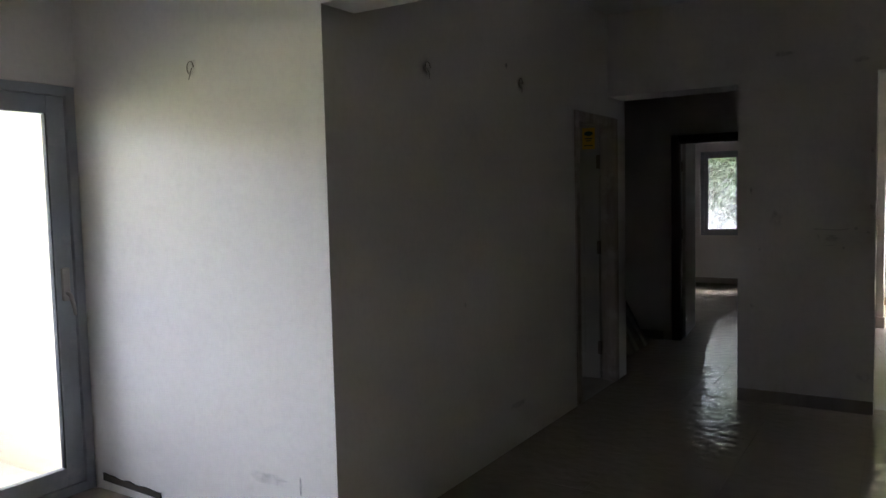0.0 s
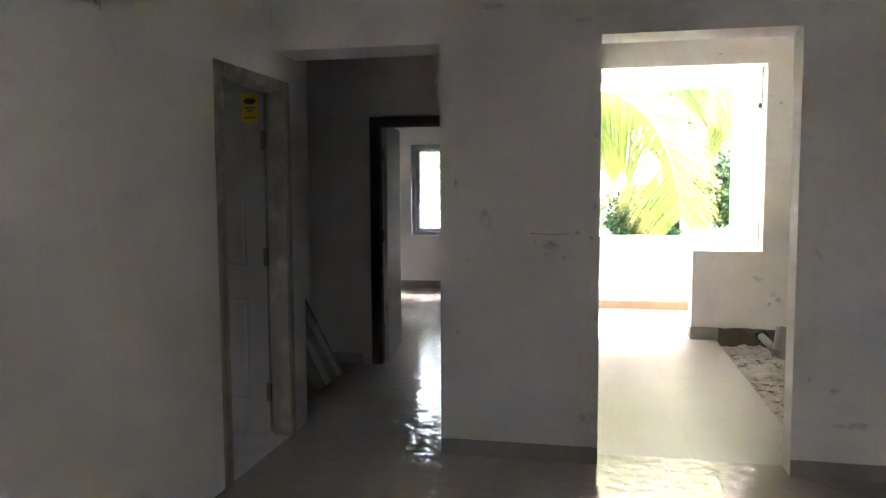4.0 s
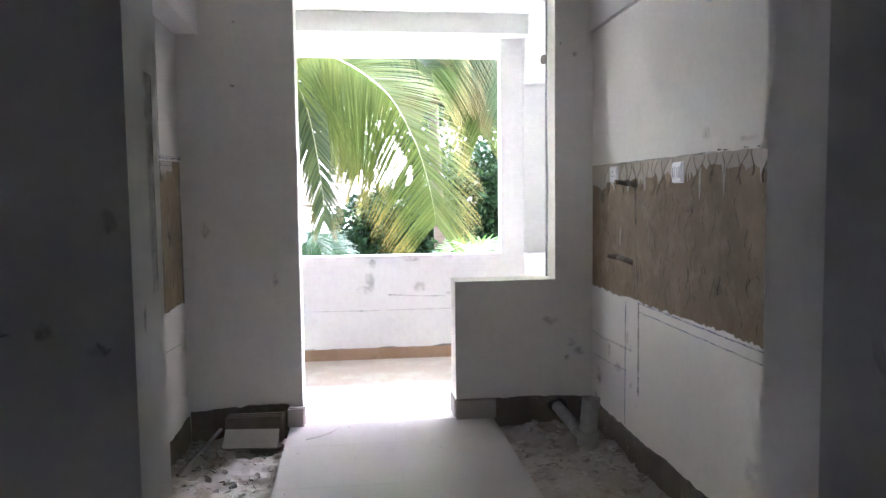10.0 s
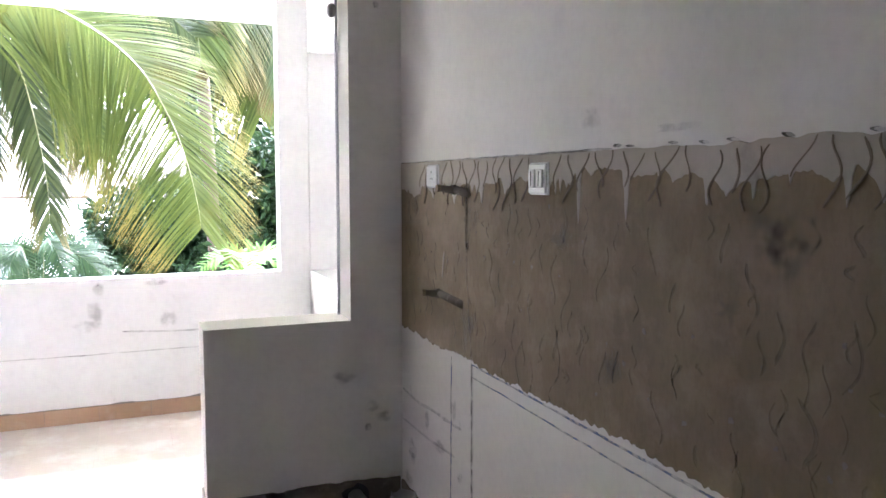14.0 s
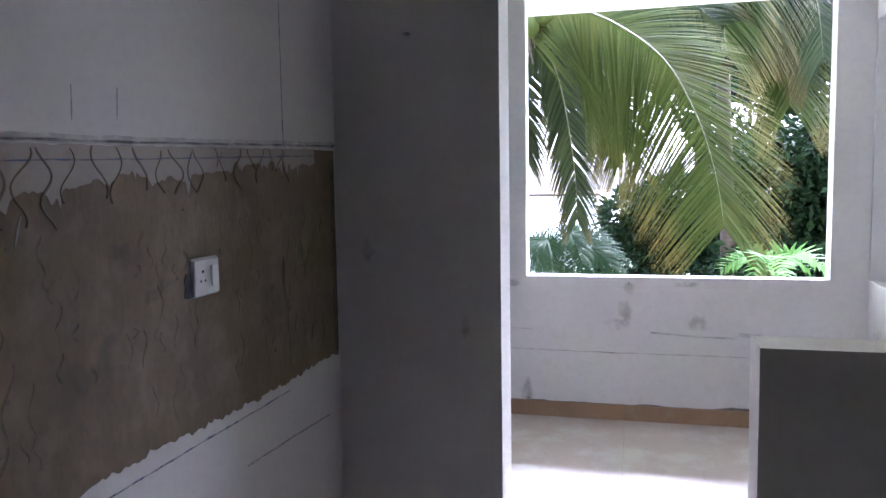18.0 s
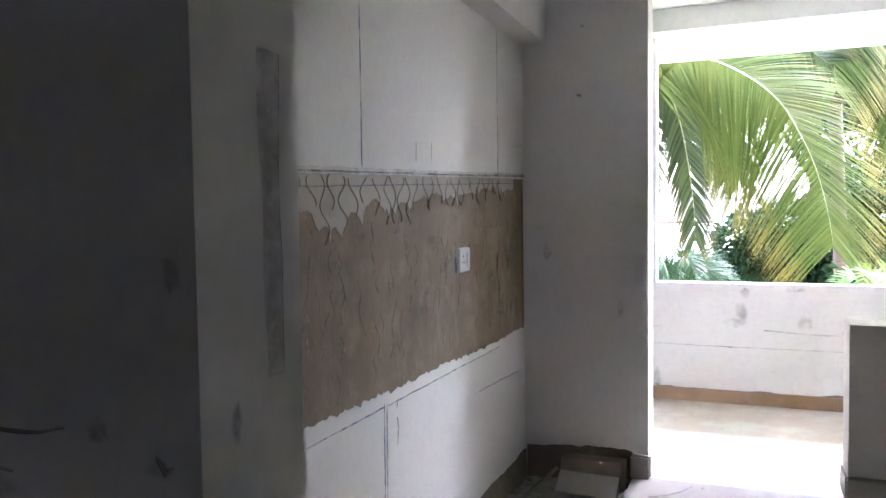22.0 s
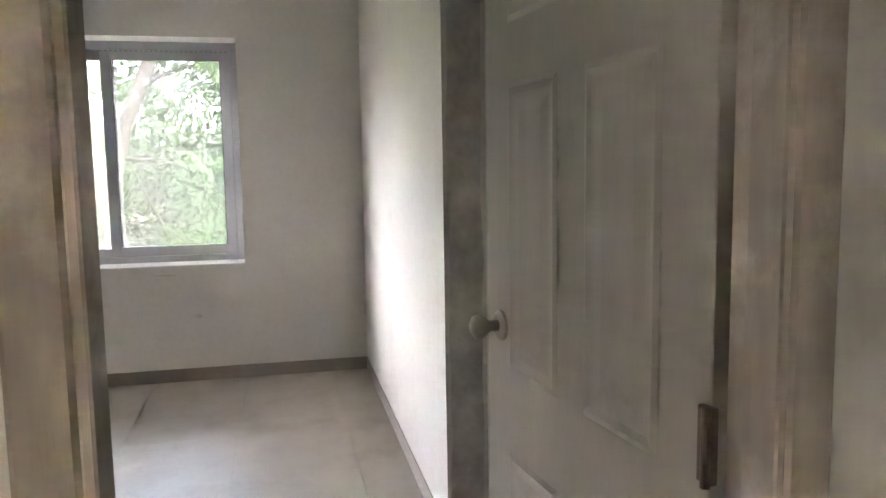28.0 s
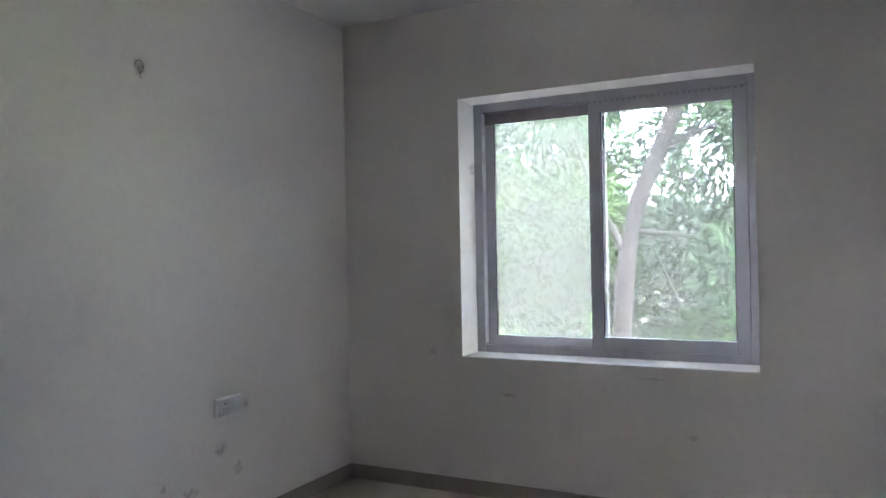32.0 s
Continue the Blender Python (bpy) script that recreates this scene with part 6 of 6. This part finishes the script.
tree(-11.0, 3.0, "tall leaning tree with a pale trunk outside the window", [(-11.2, 2.9, -4), (-11.0, 3.0, -1), (-11.0, 3.06, 0.6), (-11.0, 3.2, 1.75), (-11.0, 3.55, 2.6), (-11.0, 3.95, 3.7), (-11.1, 4.3, 5.2), (-11.3, 4.5, 6.6)], (0.115, 0.07),
     [((-11.0, 3.14, 1.3), (-10.9, 2.85, 1.9), (-10.8, 2.55, 2.8), 0.06), ((-11, 3.5, 2.5), (-10.9, 4.2, 2.7), (-10.8, 5.0, 2.5), 0.045), ((-11, 3.2, 1.6), (-10.9, 3.9, 1.5), (-10.8, 4.5, 1.1), 0.035), ((-11, 3.9, 3.6), (-11.5, 3.2, 4.2), (-12, 2.6, 4.6), 0.06)],
     [(-10.8, 4.7, 2.9, 0.75), (-10.9, 2.4, 3.2, 0.7), (-11.6, 3.6, 7.2, 1.4), (-11.2, 5.2, 7.0, 1.3), (-10.7, 4.3, 1.2, 0.45)], 8000, 0.15, LEAF, 35)
for k, (x, y, bl, mt, ct) in enumerate(((-14.5, 1.2, [(-14.5, 1.2, 1.6, 1.3), (-14.2, 0.2, 0.6, 1.2), (-14.8, 2.0, 0.2, 1.1), (-14.5, 0.6, 3.2, 1.1)], LEAF_LIGHT, 11000),
                                       (-14.0, 4.2, [(-14.0, 4.3, 0.6, 1.1), (-13.6, 3.6, -0.2, 0.9), (-14.2, 5.0, 1.6, 0.95), (-13.8, 4.9, -0.6, 1.0), (-14.3, 6.2, 0.4, 1.2), (-14.0, 3.4, 1.5, 0.7)], LEAF, 11000),
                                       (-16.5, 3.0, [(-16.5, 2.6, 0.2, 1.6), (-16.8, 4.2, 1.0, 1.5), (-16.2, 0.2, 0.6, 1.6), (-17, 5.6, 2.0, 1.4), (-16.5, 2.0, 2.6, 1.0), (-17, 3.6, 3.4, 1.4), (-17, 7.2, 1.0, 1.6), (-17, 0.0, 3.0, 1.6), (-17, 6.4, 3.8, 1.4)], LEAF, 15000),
                                       (-12.6, 3.9, [(-12.6, 3.9, 0.1, 0.6), (-12.3, 4.4, 0.4, 0.5), (-12.5, 3.3, -0.3, 0.6)], LEAF_LIGHT, 2200))):
    tree(x, y, ("bright light-green tree in front of the window", "dark green leafy tree in front of the window", "far green thicket beyond the trees", "bright young tree with light leaves")[k],
         [(x, y, -4), (x + 0.1, y + 0.05, -2), (x, y, 0.3), (x + 0.1, y, 1.2)], (0.13, 0.05),
         [((x, y, -0.5), (x, y + 0.5, 0.6), (x, y + 0.9, 1.4), 0.04), ((x, y, -0.3), (x, y - 0.5, 0.7), (x, y - 0.9, 1.6), 0.04)], bl, ct, 0.20, mt, 50 + k)


def tiles(name, x0, y0, x1, y1, sx, sy, z, material, label, gap=0.0004, parent=None, th=0.010):
    """A tiled floor: one top-level piece of bed, each tile a part on it."""
    bm = bmesh.new()
    box(bm, x0, y0, z - 0.0118, x1, y1, z - 0.0035)
    bed = tagged(part(name, bm, MORTAR), label, "floor", kind="structure")
    shared = {}
    ny, nx = math.ceil((y1 - y0) / sy - 1e-6), math.ceil((x1 - x0) / sx - 1e-6)
    for j in range(ny):
        for i in range(nx):
            a, b = x0 + i * sx, y0 + j * sy
            w, d = min(sx, x1 - a), min(sy, y1 - b)
            if w < 0.02 or d < 0.02:
                continue
            key = (round(w, 3), round(d, 3))
            if key not in shared:
                t = bmesh.new()
                soft_box(t, gap, gap, -0.010, w - gap, d - gap, 0, 0.0004)
                me = bpy.data.meshes.new("tile")
                t.to_mesh(me)
                t.free()
                me.materials.append(material)
                shared[key] = me
            ob = new("tile", shared[key])
            ob.parent = bed
            ob.location = (a, b, z)
    return bed


def skirting(name, ax, c, u0, u1, side, material, h=0.09, th=0.012, step=0.6, label="brown skirting tiles along the wall"):
    """Skirting along a wall: ax 'x' runs along x at y=c, 'y' along y at x=c; side is where the room lies."""
    def put(bm, a, b, lo, hi, z0, z1):
        if ax == "x":
            soft_box(bm, a, min(c + lo * side, c + hi * side), z0, b, max(c + lo * side, c + hi * side), z1, 0.001)
        else:
            soft_box(bm, min(c + lo * side, c + hi * side), a, z0, max(c + lo * side, c + hi * side), b, z1, 0.001)
    bm = bmesh.new()
    put(bm, u0, u1, 0.0, 0.004, 0.0, h - 0.004)
    bed = tagged(part(name, bm, MORTAR), label, "skirting", kind="structure")
    u = u0
    while u < u1 - 0.02:
        v = min(u + step, u1)
        bm = bmesh.new()
        put(bm, u + 0.001, v - 0.001, 0.0045, th, 0.001, h)
        part("skirting_tile", bm, material, bed)
        u = v
    return bed


SK = "baseboard"
skirting(SK, "x", YP, -1.052, KO0, -1, SKIRT)
skirting(SK, "x", YP, KO1, XE, -1, SKIRT)
skirting(SK, "y", BX0, BY0, BY1, 1, SKIRT)
skirting(SK, "x", BY0, BX0, -2.12, 1, SKIRT)
skirting(SK, "x", BY1, BX0, -3.89, -1, SKIRT, th=0.006)
skirting(SK, "y", -3.89, BY1, 5.81, 1, SKIRT)
skirting(SK, "x", FY1, FX0, -1.15, -1, SKIRT)
skirting(SK, "x", LY1, LX0, -2.14, -1, SKIRT)
skirting(SK, "x", BALY, -1.0, 1.527, -1, SKIRT_TAN, 0.096, 0.014, 0.3, "tan skirting tiles along the parapet")

tiles("floor_living", XL, 2.22, XE, YP, 0.6, 0.6, 0, TILE, "polished beige floor tiles, dusty")
tiles("floor_living_front", XS, YS, XE, 2.22, 0.6, 0.6, 0, TILE, "polished beige floor tiles, dusty")
tiles("floor_threshold", -1.052, YP, XE, YK, 0.6, 0.16, 0, TILE, "polished beige floor tiles under the wall line")
tiles("floor_passage", XL, YP, -1.052, LY0, 0.6, 0.4, 0, TILE, "polished beige floor tiles in the passage")
tiles("floor_lobby", -4.3, LY0, -1.0, LY1, 0.6, 0.6, 0, TILE, "polished beige floor tiles in the lobby")
tiles("floor_kitchen", -0.335, YK, 0.92, KY1, 0.63, 0.6, 0, TILE_DUSTY, "polished beige tile walkway between rubble strips")
tiles("floor_bedroom", BX0, BY0, XL, 5.81, 0.6, 0.6, 0, TILE_BED, "polished beige bedroom floor tiles")
tiles("floor_far_bedroom", FX0, LY1, -1.0, FY1, 0.6, 0.6, 0, TILE, "polished beige floor tiles in the second bedroom")
tiles("floor_balcony", -1.0, KY1, 1.527, BALY, 0.4, 0.4, 0, BALCONY_TILE, "matt pinkish balcony floor tiles, dusty")
tiles("floor_living_balcony", -5.4, YS, XS - 0.2, 2.2, 0.4, 0.4, -0.02, BALCONY_TILE, "matt pinkish balcony floor tiles")
